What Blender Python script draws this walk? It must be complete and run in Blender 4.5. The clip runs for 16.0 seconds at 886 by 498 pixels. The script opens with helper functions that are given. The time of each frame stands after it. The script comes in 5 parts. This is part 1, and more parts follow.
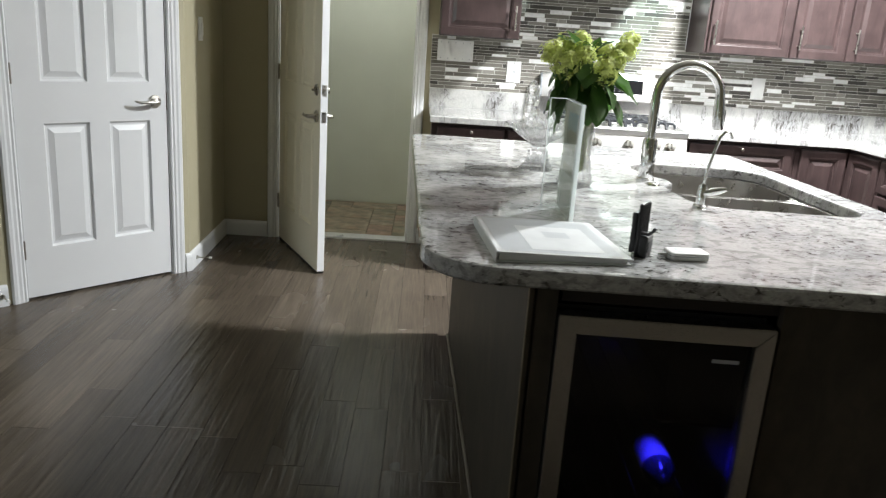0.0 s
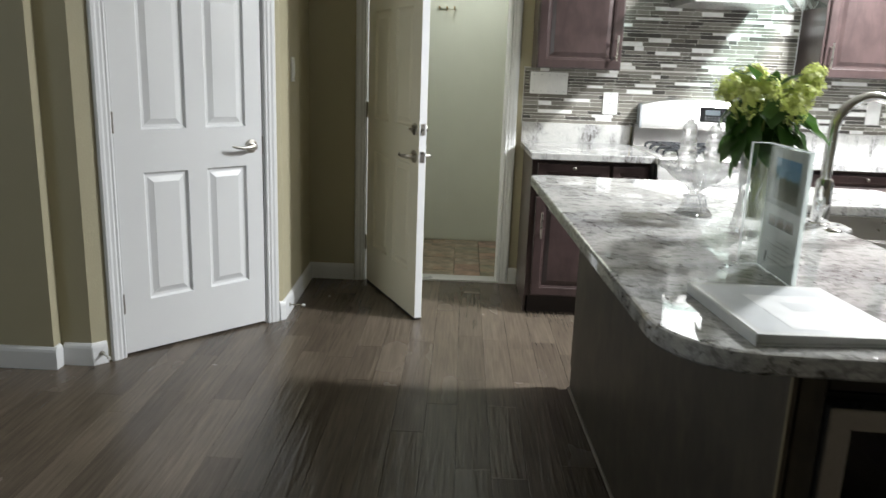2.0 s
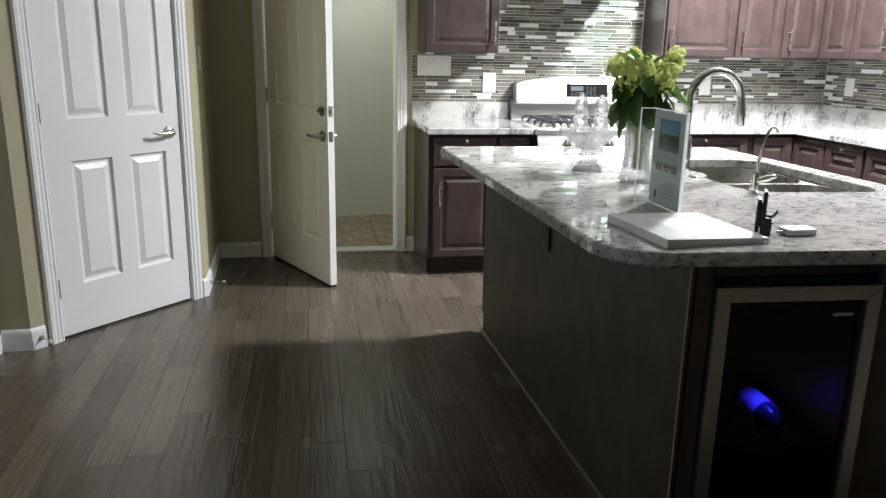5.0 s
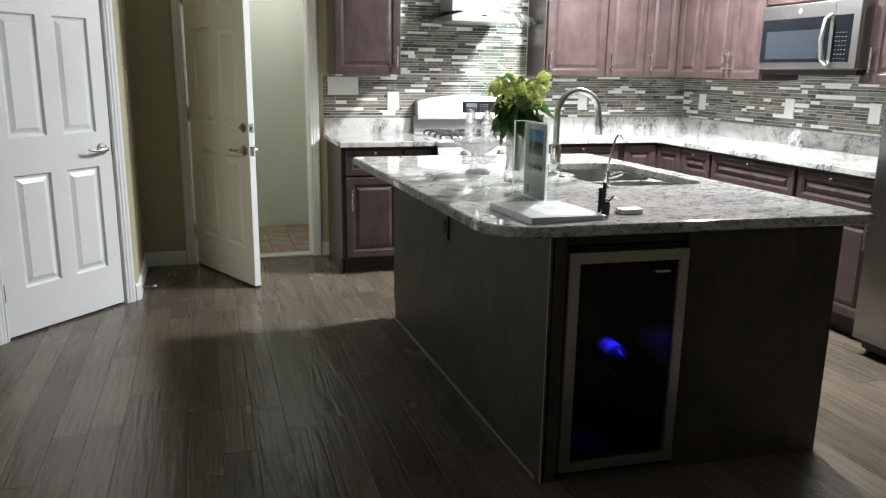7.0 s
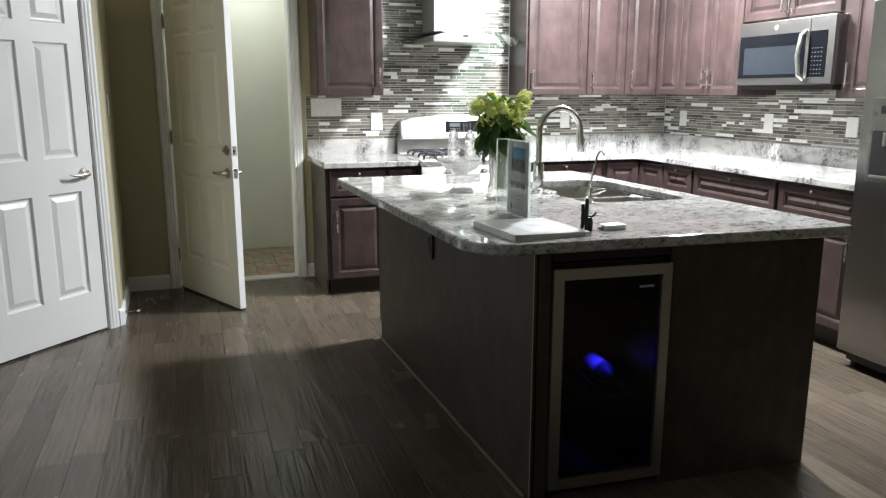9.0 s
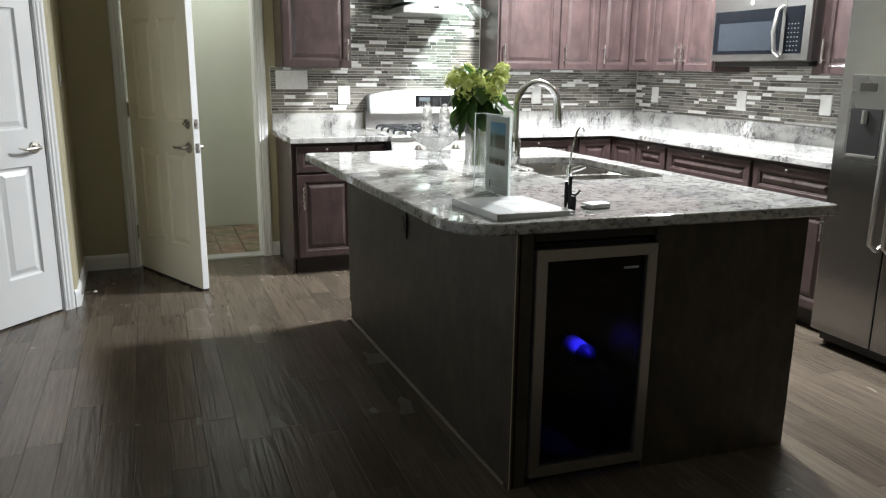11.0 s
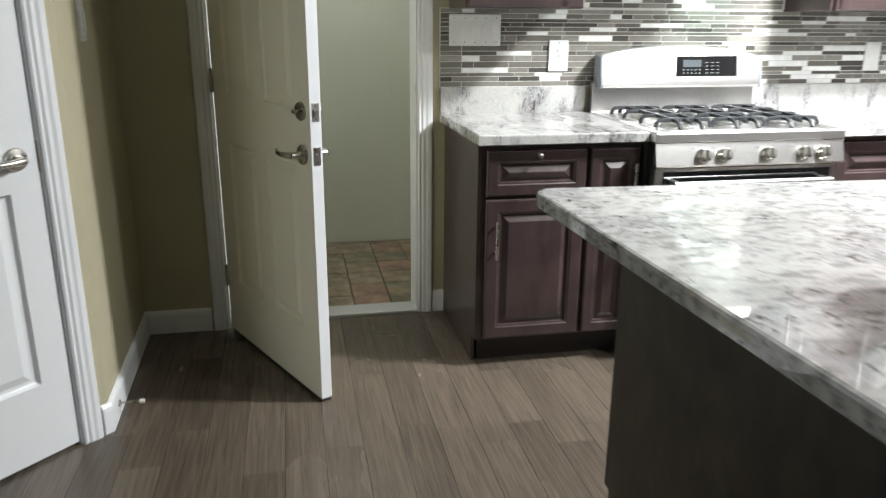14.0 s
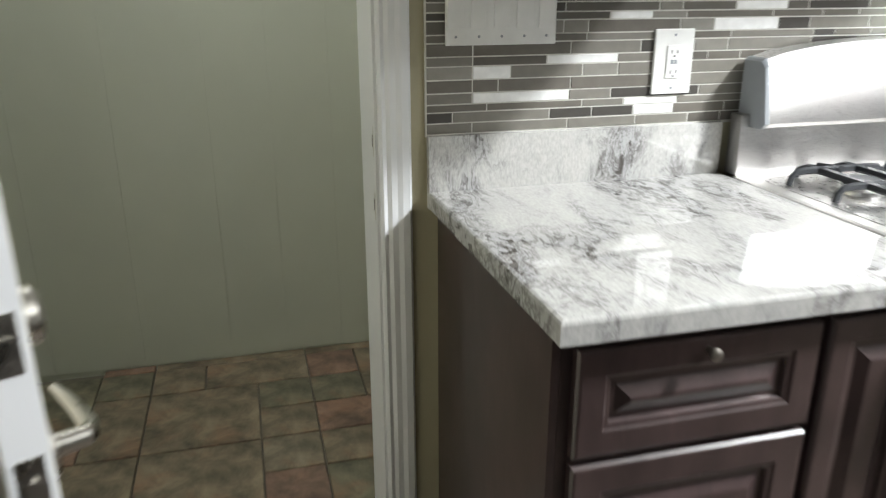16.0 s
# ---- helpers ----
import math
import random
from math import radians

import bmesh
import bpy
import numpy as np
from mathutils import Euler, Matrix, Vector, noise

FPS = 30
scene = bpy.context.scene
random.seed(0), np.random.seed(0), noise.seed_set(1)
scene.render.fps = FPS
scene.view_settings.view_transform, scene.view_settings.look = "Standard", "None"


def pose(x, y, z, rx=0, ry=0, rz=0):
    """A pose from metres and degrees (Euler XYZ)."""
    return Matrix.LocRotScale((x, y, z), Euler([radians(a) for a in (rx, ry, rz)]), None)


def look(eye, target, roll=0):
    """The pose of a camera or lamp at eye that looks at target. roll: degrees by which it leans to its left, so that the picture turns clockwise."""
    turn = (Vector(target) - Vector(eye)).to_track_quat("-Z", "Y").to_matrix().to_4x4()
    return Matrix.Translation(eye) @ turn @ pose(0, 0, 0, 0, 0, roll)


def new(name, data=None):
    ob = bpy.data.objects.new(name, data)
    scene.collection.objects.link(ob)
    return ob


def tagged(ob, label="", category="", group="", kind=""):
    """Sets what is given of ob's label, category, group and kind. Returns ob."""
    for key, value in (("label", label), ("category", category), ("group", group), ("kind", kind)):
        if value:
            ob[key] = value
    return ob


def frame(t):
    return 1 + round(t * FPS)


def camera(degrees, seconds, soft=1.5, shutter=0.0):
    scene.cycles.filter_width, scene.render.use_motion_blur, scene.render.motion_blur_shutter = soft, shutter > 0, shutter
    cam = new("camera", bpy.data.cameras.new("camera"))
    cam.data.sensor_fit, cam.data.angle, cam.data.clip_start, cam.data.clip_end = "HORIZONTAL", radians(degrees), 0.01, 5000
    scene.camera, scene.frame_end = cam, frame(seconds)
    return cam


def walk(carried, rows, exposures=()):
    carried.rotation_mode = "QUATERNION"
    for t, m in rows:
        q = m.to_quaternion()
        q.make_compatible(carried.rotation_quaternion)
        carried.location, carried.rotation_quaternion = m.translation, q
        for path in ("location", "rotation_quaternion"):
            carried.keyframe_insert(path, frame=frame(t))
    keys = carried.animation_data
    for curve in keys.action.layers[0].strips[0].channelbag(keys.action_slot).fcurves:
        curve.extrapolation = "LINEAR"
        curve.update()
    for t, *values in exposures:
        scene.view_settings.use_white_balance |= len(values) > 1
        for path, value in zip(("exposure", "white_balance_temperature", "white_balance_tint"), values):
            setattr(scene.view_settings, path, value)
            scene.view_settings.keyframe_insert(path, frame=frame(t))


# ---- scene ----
cam = camera(60.7, 16.0, soft=1.2, shutter=0.5)
PATH = [
    (0, (0.14, 0.098, 1.311), (0.208, 2.025, 0.778), 3.9),
    (0.5, (0.035, 0.129, 1.313), (0.106, 2.053, 0.771), 2.4),
    (1, (-0.049, 0.154, 1.309), (0.002, 2.073, 0.75), 2.4),
    (1.5, (-0.109, 0.217, 1.309), (-0.107, 2.146, 0.782), 2.1),
    (2, (-0.196, 0.325, 1.33), (-0.235, 2.268, 0.858), 2.1),
    (2.5, (-0.268, 0.355, 1.34), (-0.364, 2.304, 0.899), 2.1),
    (3, (-0.369, 0.347, 1.346), (-0.459, 2.295, 0.901), 1.1),
    (3.5, (-0.451, 0.316, 1.34), (-0.351, 2.253, 0.853), 1.1),
    (4, (-0.466, 0.214, 1.338), (-0.195, 2.133, 0.846), 1.9),
    (4.2, (-0.464, 0.158, 1.333), (-0.178, 2.072, 0.829), 1.8),
    (6.5, (-0.653, -0.528, 1.359), (-0.134, 1.342, 0.874), 0.7),
    (7, (-0.651, -0.619, 1.366), (-0.073, 1.24, 0.907), 0.8),
    (7.5, (-0.649, -0.622, 1.363), (-0.046, 1.234, 0.927), 0.3),
    (8, (-0.641, -0.618, 1.369), (-0.044, 1.246, 0.955), -0.1),
    (8.5, (-0.652, -0.624, 1.358), (-0.049, 1.242, 0.963), -0.3),
    (9, (-0.642, -0.621, 1.363), (-0.028, 1.238, 0.955), -0.0),
    (9.5, (-0.652, -0.614, 1.352), (-0.002, 1.233, 0.942), 0.1),
    (9.7, (-0.644, -0.61, 1.363), (0.013, 1.234, 0.952), 0.1),
    (12, (-0.649, -0.094, 1.337), (0.068, 1.704, 0.834), 1.0),
    (12.5, (-0.584, 0.274, 1.346), (-0.01, 2.129, 0.868), 1.2),
    (13, (-0.534, 0.725, 1.345), (-0.082, 2.606, 0.836), 0.9),
    (13.5, (-0.484, 1.224, 1.307), (-0.026, 3.091, 0.752), 0.8),
    (14, (-0.474, 1.735, 1.297), (-0.095, 3.609, 0.713), 0.45),
    (14.5, (-0.427, 2.244, 1.325), (-0.010, 4.099, 0.713), 0.5),
    (15, (-0.344, 2.697, 1.315), (0.086, 4.553, 0.710), -0.15),
    (15.5, (-0.278, 3.126, 1.309), (0.205, 4.963, 0.683), -0.3),
    (16, (-0.183, 3.518, 1.297), (0.293, 5.343, 0.634), -0.1),
]
EXPOSURE = 0.1
walk(cam, [(t, look(eye, target, roll)) for t, eye, target, roll in PATH],
     [(0.0, EXPOSURE), (12.5, EXPOSURE), (14.0, EXPOSURE - 0.05), (16.0, EXPOSURE - 0.28)])

# ---- world and lights ----
world = bpy.data.worlds.new("world")
scene.world = world
world.use_nodes = True
world.node_tree.nodes["Background"].inputs[0].default_value = (0.55, 0.62, 0.7, 1)
world.node_tree.nodes["Background"].inputs[1].default_value = 0.06

CEIL = 2.6
KITCHEN_LIGHTS = [(2.0, 3.66, 172), (2.2, 2.5, 36)]
WINDOW_POWER = 19


def area_lamp(name, m, power, size, size_y=None, color=(1, 1, 1), spread=180):
    data = bpy.data.lights.new(name, "AREA")
    data.energy, data.color, data.spread = power, color, radians(spread)
    data.size = size
    if size_y:
        data.shape, data.size_y = "RECTANGLE", size_y
    else:
        data.shape = "DISK"
    ob = new(name, data)
    ob.matrix_world = m
    return ob


# ---- materials ----
def mat(name):
    m = bpy.data.materials.new(name)
    m.use_nodes = True
    nt = m.node_tree
    return m, nt, nt.nodes["Principled BSDF"]


def node(nt, kind, **inputs):
    n = nt.nodes.new(kind)
    for key, value in inputs.items():
        n.inputs[key.replace("_", " ")].default_value = value
    return n


def coords(nt, scale=(1, 1, 1), kind="Object", rot=(0, 0, 0)):
    tc = nt.nodes.new("ShaderNodeTexCoord")
    mp = nt.nodes.new("ShaderNodeMapping")
    mp.inputs["Scale"].default_value = scale
    mp.inputs["Rotation"].default_value = rot
    nt.links.new(tc.outputs[kind], mp.inputs["Vector"])
    return mp


def noise_tex(nt, vec, scale, detail=4, rough=0.55, distort=0.0):
    n = node(nt, "ShaderNodeTexNoise", Scale=scale, Detail=detail, Roughness=rough, Distortion=distort)
    nt.links.new(vec.outputs[0], n.inputs["Vector"])
    return n


def ramp(nt, src, stops, mode="LINEAR"):
    r = nt.nodes.new("ShaderNodeValToRGB")
    r.color_ramp.interpolation = mode
    while len(r.color_ramp.elements) < len(stops):
        r.color_ramp.elements.new(0.5)
    for e, (p, c) in zip(r.color_ramp.elements, stops):
        e.position = p
        e.color = (*c, 1) if isinstance(c, tuple) else (c, c, c, 1)
    nt.links.new(src, r.inputs[0])
    return r


def mix(nt, fac, a, b, mode="MIX"):
    m = nt.nodes.new("ShaderNodeMix")
    m.data_type, m.blend_type = "RGBA", mode
    for key, v in ((0, fac), (6, a), (7, b)):
        if isinstance(v, (int, float)):
            m.inputs[key].default_value = v
        elif isinstance(v, tuple):
            m.inputs[key].default_value = (*v, 1)
        else:
            nt.links.new(v, m.inputs[key])
    return m.outputs[2]


def bump(nt, bsdf, src, strength, dist=0.002):
    b = node(nt, "ShaderNodeBump", Strength=strength, Distance=dist)
    nt.links.new(src, b.inputs["Height"])
    nt.links.new(b.outputs[0], bsdf.inputs["Normal"])


def paint(name, color, rough=0.5, spot=0.05, bumpy=0.15, scale=140, spec=0.5):
    """Painted surface with faint mottling and roller texture."""
    m, nt, b = mat(name)
    v = coords(nt)
    big = noise_tex(nt, v, 2.3, 3)
    dark = tuple(c * (1 - spot * 2) for c in color)
    r = ramp(nt, big.outputs[0], [(0.3, dark), (0.7, color)])
    nt.links.new(r.outputs[0], b.inputs["Base Color"])
    fine = noise_tex(nt, v, scale, 2)
    rr = ramp(nt, noise_tex(nt, v, 9, 3).outputs[0], [(0.3, max(rough - 0.08, 0.02)), (0.7, rough + 0.08)])
    nt.links.new(rr.outputs[0], b.inputs["Roughness"])
    b.inputs["Specular IOR Level"].default_value = spec
    if bumpy:
        bump(nt, b, fine.outputs[0], bumpy, 0.0015)
    return m


def metal(name, color, rough, brushed=None, aniso=0.0):
    m, nt, b = mat(name)
    b.inputs["Metallic"].default_value = 1
    b.inputs["Base Color"].default_value = (*color, 1)
    b.inputs["Roughness"].default_value = rough
    v = coords(nt, brushed or (1, 1, 1))
    n = noise_tex(nt, v, 60 if brushed else 25, 4)
    r = ramp(nt, n.outputs[0], [(0.25, max(rough - 0.07, 0.02)), (0.75, rough + 0.09)])
    nt.links.new(r.outputs[0], b.inputs["Roughness"])
    if brushed:
        bump(nt, b, n.outputs[0], 0.06, 0.0005)
    return m


def plain(name, color, rough=0.4, metallic=0.0, spec=0.5):
    m, nt, b = mat(name)
    v = coords(nt)
    n = noise_tex(nt, v, 18, 4)
    r = ramp(nt, n.outputs[0], [(0.3, tuple(c * 0.88 for c in color)), (0.7, color)])
    nt.links.new(r.outputs[0], b.inputs["Base Color"])
    b.inputs["Roughness"].default_value = rough
    b.inputs["Metallic"].default_value = metallic
    b.inputs["Specular IOR Level"].default_value = spec
    return m


def wood(name, dark, light, along=(22, 22, 1.6), rough=0.4, coat=0.12):
    """Stained maple or oak: cloudy stain with a fine grain along one axis."""
    m, nt, b = mat(name)
    v = coords(nt, along)
    grain = noise_tex(nt, v, 2.6, 6, 0.65, 0.6)
    cloud = noise_tex(nt, coords(nt), 7, 4)
    c1 = ramp(nt, grain.outputs[0], [(0.3, dark), (0.72, light)])
    c2 = ramp(nt, cloud.outputs[0], [(0.3, 0.66), (0.7, 1.24)])
    nt.links.new(mix(nt, 1.0, c1.outputs[0], c2.outputs[0], "MULTIPLY"), b.inputs["Base Color"])
    b.inputs["Roughness"].default_value = rough
    b.inputs["Coat Weight"].default_value = coat
    b.inputs["Coat Roughness"].default_value = 0.2
    bump(nt, b, grain.outputs[0], 0.05, 0.001)
    return m


def granite(name, rot, stretch, seed, patch=(20, 0.50, 0.58), fleck=(38, 0.56, 0.62), crackle=0.0, zone_at=0.45, tone=1.0, ior=1.62, dark=(0.075, 0.068, 0.06)):
    """Polished granite: pale ground with clouds, grey patches, dark flecks in zones and fine crackled veins."""
    m, nt, b = mat(name)
    v = coords(nt, stretch, rot=(0.35, 0.2, rot))
    v.inputs["Location"].default_value = (seed, seed * 1.7, seed * 0.4)
    cloud = noise_tex(nt, v, 4.2, 5, 0.6, 0.7)
    spots = noise_tex(nt, v, patch[0], 5, 0.6, 0.5)
    flecks = noise_tex(nt, v, fleck[0], 5, 0.62, 0.6)
    vein = noise_tex(nt, v, 11, 9, 0.72, 1.3)
    fine = noise_tex(nt, v, 130, 3, 0.6)
    base = ramp(nt, cloud.outputs[0], [(0.28, (0.64, 0.63, 0.605)), (0.48, (0.57, 0.565, 0.55)), (0.62, (0.47, 0.47, 0.475)), (0.78, (0.55, 0.525, 0.50))])
    grey = ramp(nt, spots.outputs[0], [(patch[1], 0.0), (patch[2], 0.72)])
    c = mix(nt, grey.outputs[0], base.outputs[0], (0.27, 0.265, 0.262))
    zone = ramp(nt, cloud.outputs[0], [(zone_at, 0.0), (zone_at + 0.10, 1.0)])
    dots = ramp(nt, flecks.outputs[0], [(fleck[1], 0.0), (fleck[2], 0.92)])
    mask = mix(nt, 1.0, zone.outputs[0], dots.outputs[0], "MULTIPLY")
    c = mix(nt, mask, c, dark)
    if crackle:
        line = ramp(nt, vein.outputs[0], [(0.455, 0.0), (0.492, crackle), (0.508, crackle), (0.545, 0.0)])
        band = ramp(nt, cloud.outputs[0], [(zone_at - 0.06, 0.06), (zone_at + 0.05, 1.0)])
        c = mix(nt, mix(nt, 1.0, line.outputs[0], band.outputs[0], "MULTIPLY"), c, (0.11, 0.10, 0.092))
    grit = ramp(nt, fine.outputs[0], [(0.35, 0.86 * tone), (0.65, 1.08 * tone)])
    c = mix(nt, 1.0, c, grit.outputs[0], "MULTIPLY")
    nt.links.new(c, b.inputs["Base Color"])
    b.inputs["Roughness"].default_value = 0.03
    b.inputs["IOR"].default_value = ior
    return m


def clear(name, tint=(1, 1, 1), ior=1.5, refract=0.0, lit_white=0.0):
    """Thin clear material: light goes straight through, with a Fresnel gloss; refract adds true refraction."""
    m, nt, b = mat(name)
    out = nt.nodes["Material Output"]
    tr = nt.nodes.new("ShaderNodeBsdfTransparent")
    tr.inputs[0].default_value = (*tint, 1)
    gl = nt.nodes.new("ShaderNodeBsdfGlossy")
    gl.inputs["Roughness"].default_value = 0.02
    lw = node(nt, "ShaderNodeLayerWeight", Blend=0.5)
    power = nt.nodes.new("ShaderNodeMath")
    power.operation = "POWER"
    nt.links.new(lw.outputs["Facing"], power.inputs[0])
    power.inputs[1].default_value = 4.0
    fr = nt.nodes.new("ShaderNodeMath")
    fr.operation = "MULTIPLY_ADD"
    nt.links.new(power.outputs[0], fr.inputs[0])
    fr.inputs[1].default_value = 0.9
    fr.inputs[2].default_value = ((ior - 1) / (ior + 1)) ** 2
    body = tr
    if refract:
        gs = node(nt, "ShaderNodeBsdfGlass", Roughness=0.0, IOR=ior)
        body = nt.nodes.new("ShaderNodeMixShader")
        body.inputs[0].default_value = refract
        nt.links.new(tr.outputs[0], body.inputs[1])
        nt.links.new(gs.outputs[0], body.inputs[2])
    # white scatter mixed in, standing in for light caught in facets and edges
    if lit_white:
        df = nt.nodes.new("ShaderNodeBsdfTranslucent")
        df.inputs[0].default_value = (0.95, 0.96, 0.97, 1)
        ds = nt.nodes.new("ShaderNodeBsdfDiffuse")
        ds.inputs[0].default_value = (0.95, 0.96, 0.97, 1)
        half = nt.nodes.new("ShaderNodeMixShader")
        half.inputs[0].default_value = 0.5
        nt.links.new(df.outputs[0], half.inputs[1])
        nt.links.new(ds.outputs[0], half.inputs[2])
        clean = body
        body = nt.nodes.new("ShaderNodeMixShader")
        body.inputs[0].default_value = lit_white
        nt.links.new(clean.outputs[0], body.inputs[1])
        nt.links.new(half.outputs[0], body.inputs[2])
    mx = nt.nodes.new("ShaderNodeMixShader")
    nt.links.new(fr.outputs[0], mx.inputs[0])
    nt.links.new(body.outputs[0], mx.inputs[1])
    nt.links.new(gl.outputs[0], mx.inputs[2])
    nt.links.new(mx.outputs[0], out.inputs["Surface"])
    return m


def leafy(name, color, rough=0.38, through_light=0.3):
    """A leaf or petal: mottled colour with some light coming through."""
    m, nt, b = mat(name)
    v = coords(nt)
    n = noise_tex(nt, v, 26, 4)
    r = ramp(nt, n.outputs[0], [(0.3, tuple(c * 0.72 for c in color)), (0.7, tuple(c * 1.15 for c in color))])
    nt.links.new(r.outputs[0], b.inputs["Base Color"])
    b.inputs["Roughness"].default_value = rough
    tl = nt.nodes.new("ShaderNodeBsdfTranslucent")
    nt.links.new(r.outputs[0], tl.inputs[0])
    mx = nt.nodes.new("ShaderNodeMixShader")
    mx.inputs[0].default_value = through_light
    nt.links.new(b.outputs[0], mx.inputs[1])
    nt.links.new(tl.outputs[0], mx.inputs[2])
    nt.links.new(mx.outputs[0], nt.nodes["Material Output"].inputs["Surface"])
    return m


def glow(name, color, strength):
    m, nt, b = mat(name)
    b.inputs["Base Color"].default_value = (*color, 1)
    b.inputs["Emission Color"].default_value = (*color, 1)
    b.inputs["Emission Strength"].default_value = strength
    return m


def random_source(nt, joined):
    if joined:
        return nt.nodes.new("ShaderNodeNewGeometry").outputs["Random Per Island"]
    return nt.nodes.new("ShaderNodeObjectInfo").outputs["Random"]


def mosaic(name, joined):
    """Strip mosaic: smoky glass, stone and white pieces, by a random number for each piece."""
    m, nt, b = mat(name)
    src = random_source(nt, joined)
    c = ramp(nt, src, [(0.0, (0.145, 0.132, 0.112)), (0.2, (0.20, 0.188, 0.163)), (0.40, (0.25, 0.238, 0.21)),
                       (0.55, (0.12, 0.11, 0.095)), (0.70, (0.062, 0.057, 0.05)), (0.855, (0.84, 0.84, 0.83))], "CONSTANT")
    v = coords(nt, kind="Object")
    stain = ramp(nt, noise_tex(nt, v, 30, 4).outputs[0], [(0.3, 0.86), (0.7, 1.06)])
    nt.links.new(mix(nt, 1.0, c.outputs[0], stain.outputs[0], "MULTIPLY"), b.inputs["Base Color"])
    r = ramp(nt, src, [(0.0, 0.44), (0.40, 0.52), (0.55, 0.40), (0.855, 0.5)], "CONSTANT")
    nt.links.new(r.outputs[0], b.inputs["Roughness"])
    return m


def plank_wood(name, joined):
    """Hand-scraped dark strand floor: colour by plank, scraped ripples along the grain."""
    m, nt, b = mat(name)
    src = random_source(nt, joined)
    tc = nt.nodes.new("ShaderNodeTexCoord")
    shift = nt.nodes.new("ShaderNodeVectorMath")
    shift.operation = "MULTIPLY_ADD"
    comb = nt.nodes.new("ShaderNodeCombineXYZ")
    nt.links.new(src, comb.inputs[0])
    nt.links.new(src, comb.inputs[1])
    nt.links.new(comb.outputs[0], shift.inputs[0])
    shift.inputs[1].default_value = (37, 91, 0)
    nt.links.new(tc.outputs["Object"], shift.inputs[2])

    def mapped(scale):
        mp = nt.nodes.new("ShaderNodeMapping")
        mp.inputs["Scale"].default_value = scale
        nt.links.new(shift.outputs[0], mp.inputs["Vector"])
        return mp
    grain = noise_tex(nt, mapped((55, 2.2, 1)), 1.6, 6, 0.65, 0.35)
    scrape = noise_tex(nt, mapped((21, 1.3, 1)), 1.5, 2, 0.4, 0.9)
    worked = noise_tex(nt, mapped((5, 0.8, 1)), 1.1, 2, 0.5)
    patch = noise_tex(nt, mapped((3, 1.2, 1)), 1.2, 3, 0.5)
    tone = ramp(nt, src, [(0.0, (0.078, 0.0625, 0.048)), (0.5, (0.096, 0.077, 0.059)), (1.0, (0.116, 0.0935, 0.0725))])
    g = ramp(nt, grain.outputs[0], [(0.28, 0.66), (0.7, 1.24)])
    c = mix(nt, 1.0, tone.outputs[0], g.outputs[0], "MULTIPLY")
    p = ramp(nt, patch.outputs[0], [(0.3, 0.85), (0.7, 1.15)])
    nt.links.new(mix(nt, 1.0, c, p.outputs[0], "MULTIPLY"), b.inputs["Base Color"])
    r = ramp(nt, patch.outputs[0], [(0.3, 0.17), (0.7, 0.29)])
    nt.links.new(r.outputs[0], b.inputs["Roughness"])
    add = nt.nodes.new("ShaderNodeMath")
    add.operation = "MULTIPLY_ADD"
    nt.links.new(scrape.outputs[0], add.inputs[0])
    depth = ramp(nt, worked.outputs[0], [(0.42, 0.10), (0.62, 1.0)])
    deeper = nt.nodes.new("ShaderNodeMath")
    deeper.operation = "MULTIPLY"
    nt.links.new(depth.outputs[0], deeper.inputs[0])
    deeper.inputs[1].default_value = 4.5
    nt.links.new(deeper.outputs[0], add.inputs[1])
    nt.links.new(grain.outputs[0], add.inputs[2])
    b.inputs["Specular IOR Level"].default_value = 0.28
    bump(nt, b, add.outputs[0], 0.42, 0.0022)
    return m


def slate(name):
    """Weathered stone-look floor tile in green, grey and rust."""
    m, nt, b = mat(name)
    src = random_source(nt, False)
    v = coords(nt)
    n = noise_tex(nt, v, 9, 6, 0.65, 0.4)
    c = ramp(nt, src, [(0.0, (0.21, 0.17, 0.115)), (0.35, (0.165, 0.15, 0.10)), (0.55, (0.225, 0.145, 0.105)), (0.75, (0.22, 0.185, 0.13))], "CONSTANT")
    s = ramp(nt, n.outputs[0], [(0.32, 0.35), (0.5, 0.95), (0.7, 1.65)])
    rust = noise_tex(nt, v, 4.2, 4, 0.6, 0.8)
    w = ramp(nt, rust.outputs[0], [(0.50, 0.0), (0.66, 0.55)])
    tint = mix(nt, w.outputs[0], c.outputs[0], (0.25, 0.13, 0.075))
    nt.links.new(mix(nt, 1.0, tint, s.outputs[0], "MULTIPLY"), b.inputs["Base Color"])
    b.inputs["Roughness"].default_value = 0.45
    bump(nt, b, n.outputs[0], 0.4, 0.004)
    return m


WALL = paint("wall_paint", (0.43, 0.395, 0.275), 0.6, 0.03, 0.35, 110, 0.3)
CEILING = paint("ceiling_paint", (0.56, 0.545, 0.48), 0.8, 0.02, 0.3, 90)
WHITE = paint("white_gloss_paint", (0.74, 0.75, 0.765), 0.38, 0.015, 0.06, 60)
CREAM = paint("cream_door_paint", (0.83, 0.79, 0.645), 0.42, 0.02, 0.08, 60)
PANELLING = paint("pale_panelling", (0.58, 0.605, 0.52), 0.5, 0.04, 0.1, 40)
PLASTIC = plain("white_plastic", (0.8, 0.8, 0.78), 0.3)
CABINET = wood("stained_maple", (0.040, 0.0260, 0.0253), (0.062, 0.0402, 0.0392), (12, 12, 2.4), 0.34, 0.3)
ISLAND = wood("dark_panel_wood", (0.027, 0.0212, 0.0145), (0.064, 0.0505, 0.0345), (7, 7, 3.2), rough=0.5, coat=0.0)
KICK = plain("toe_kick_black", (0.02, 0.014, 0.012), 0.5)
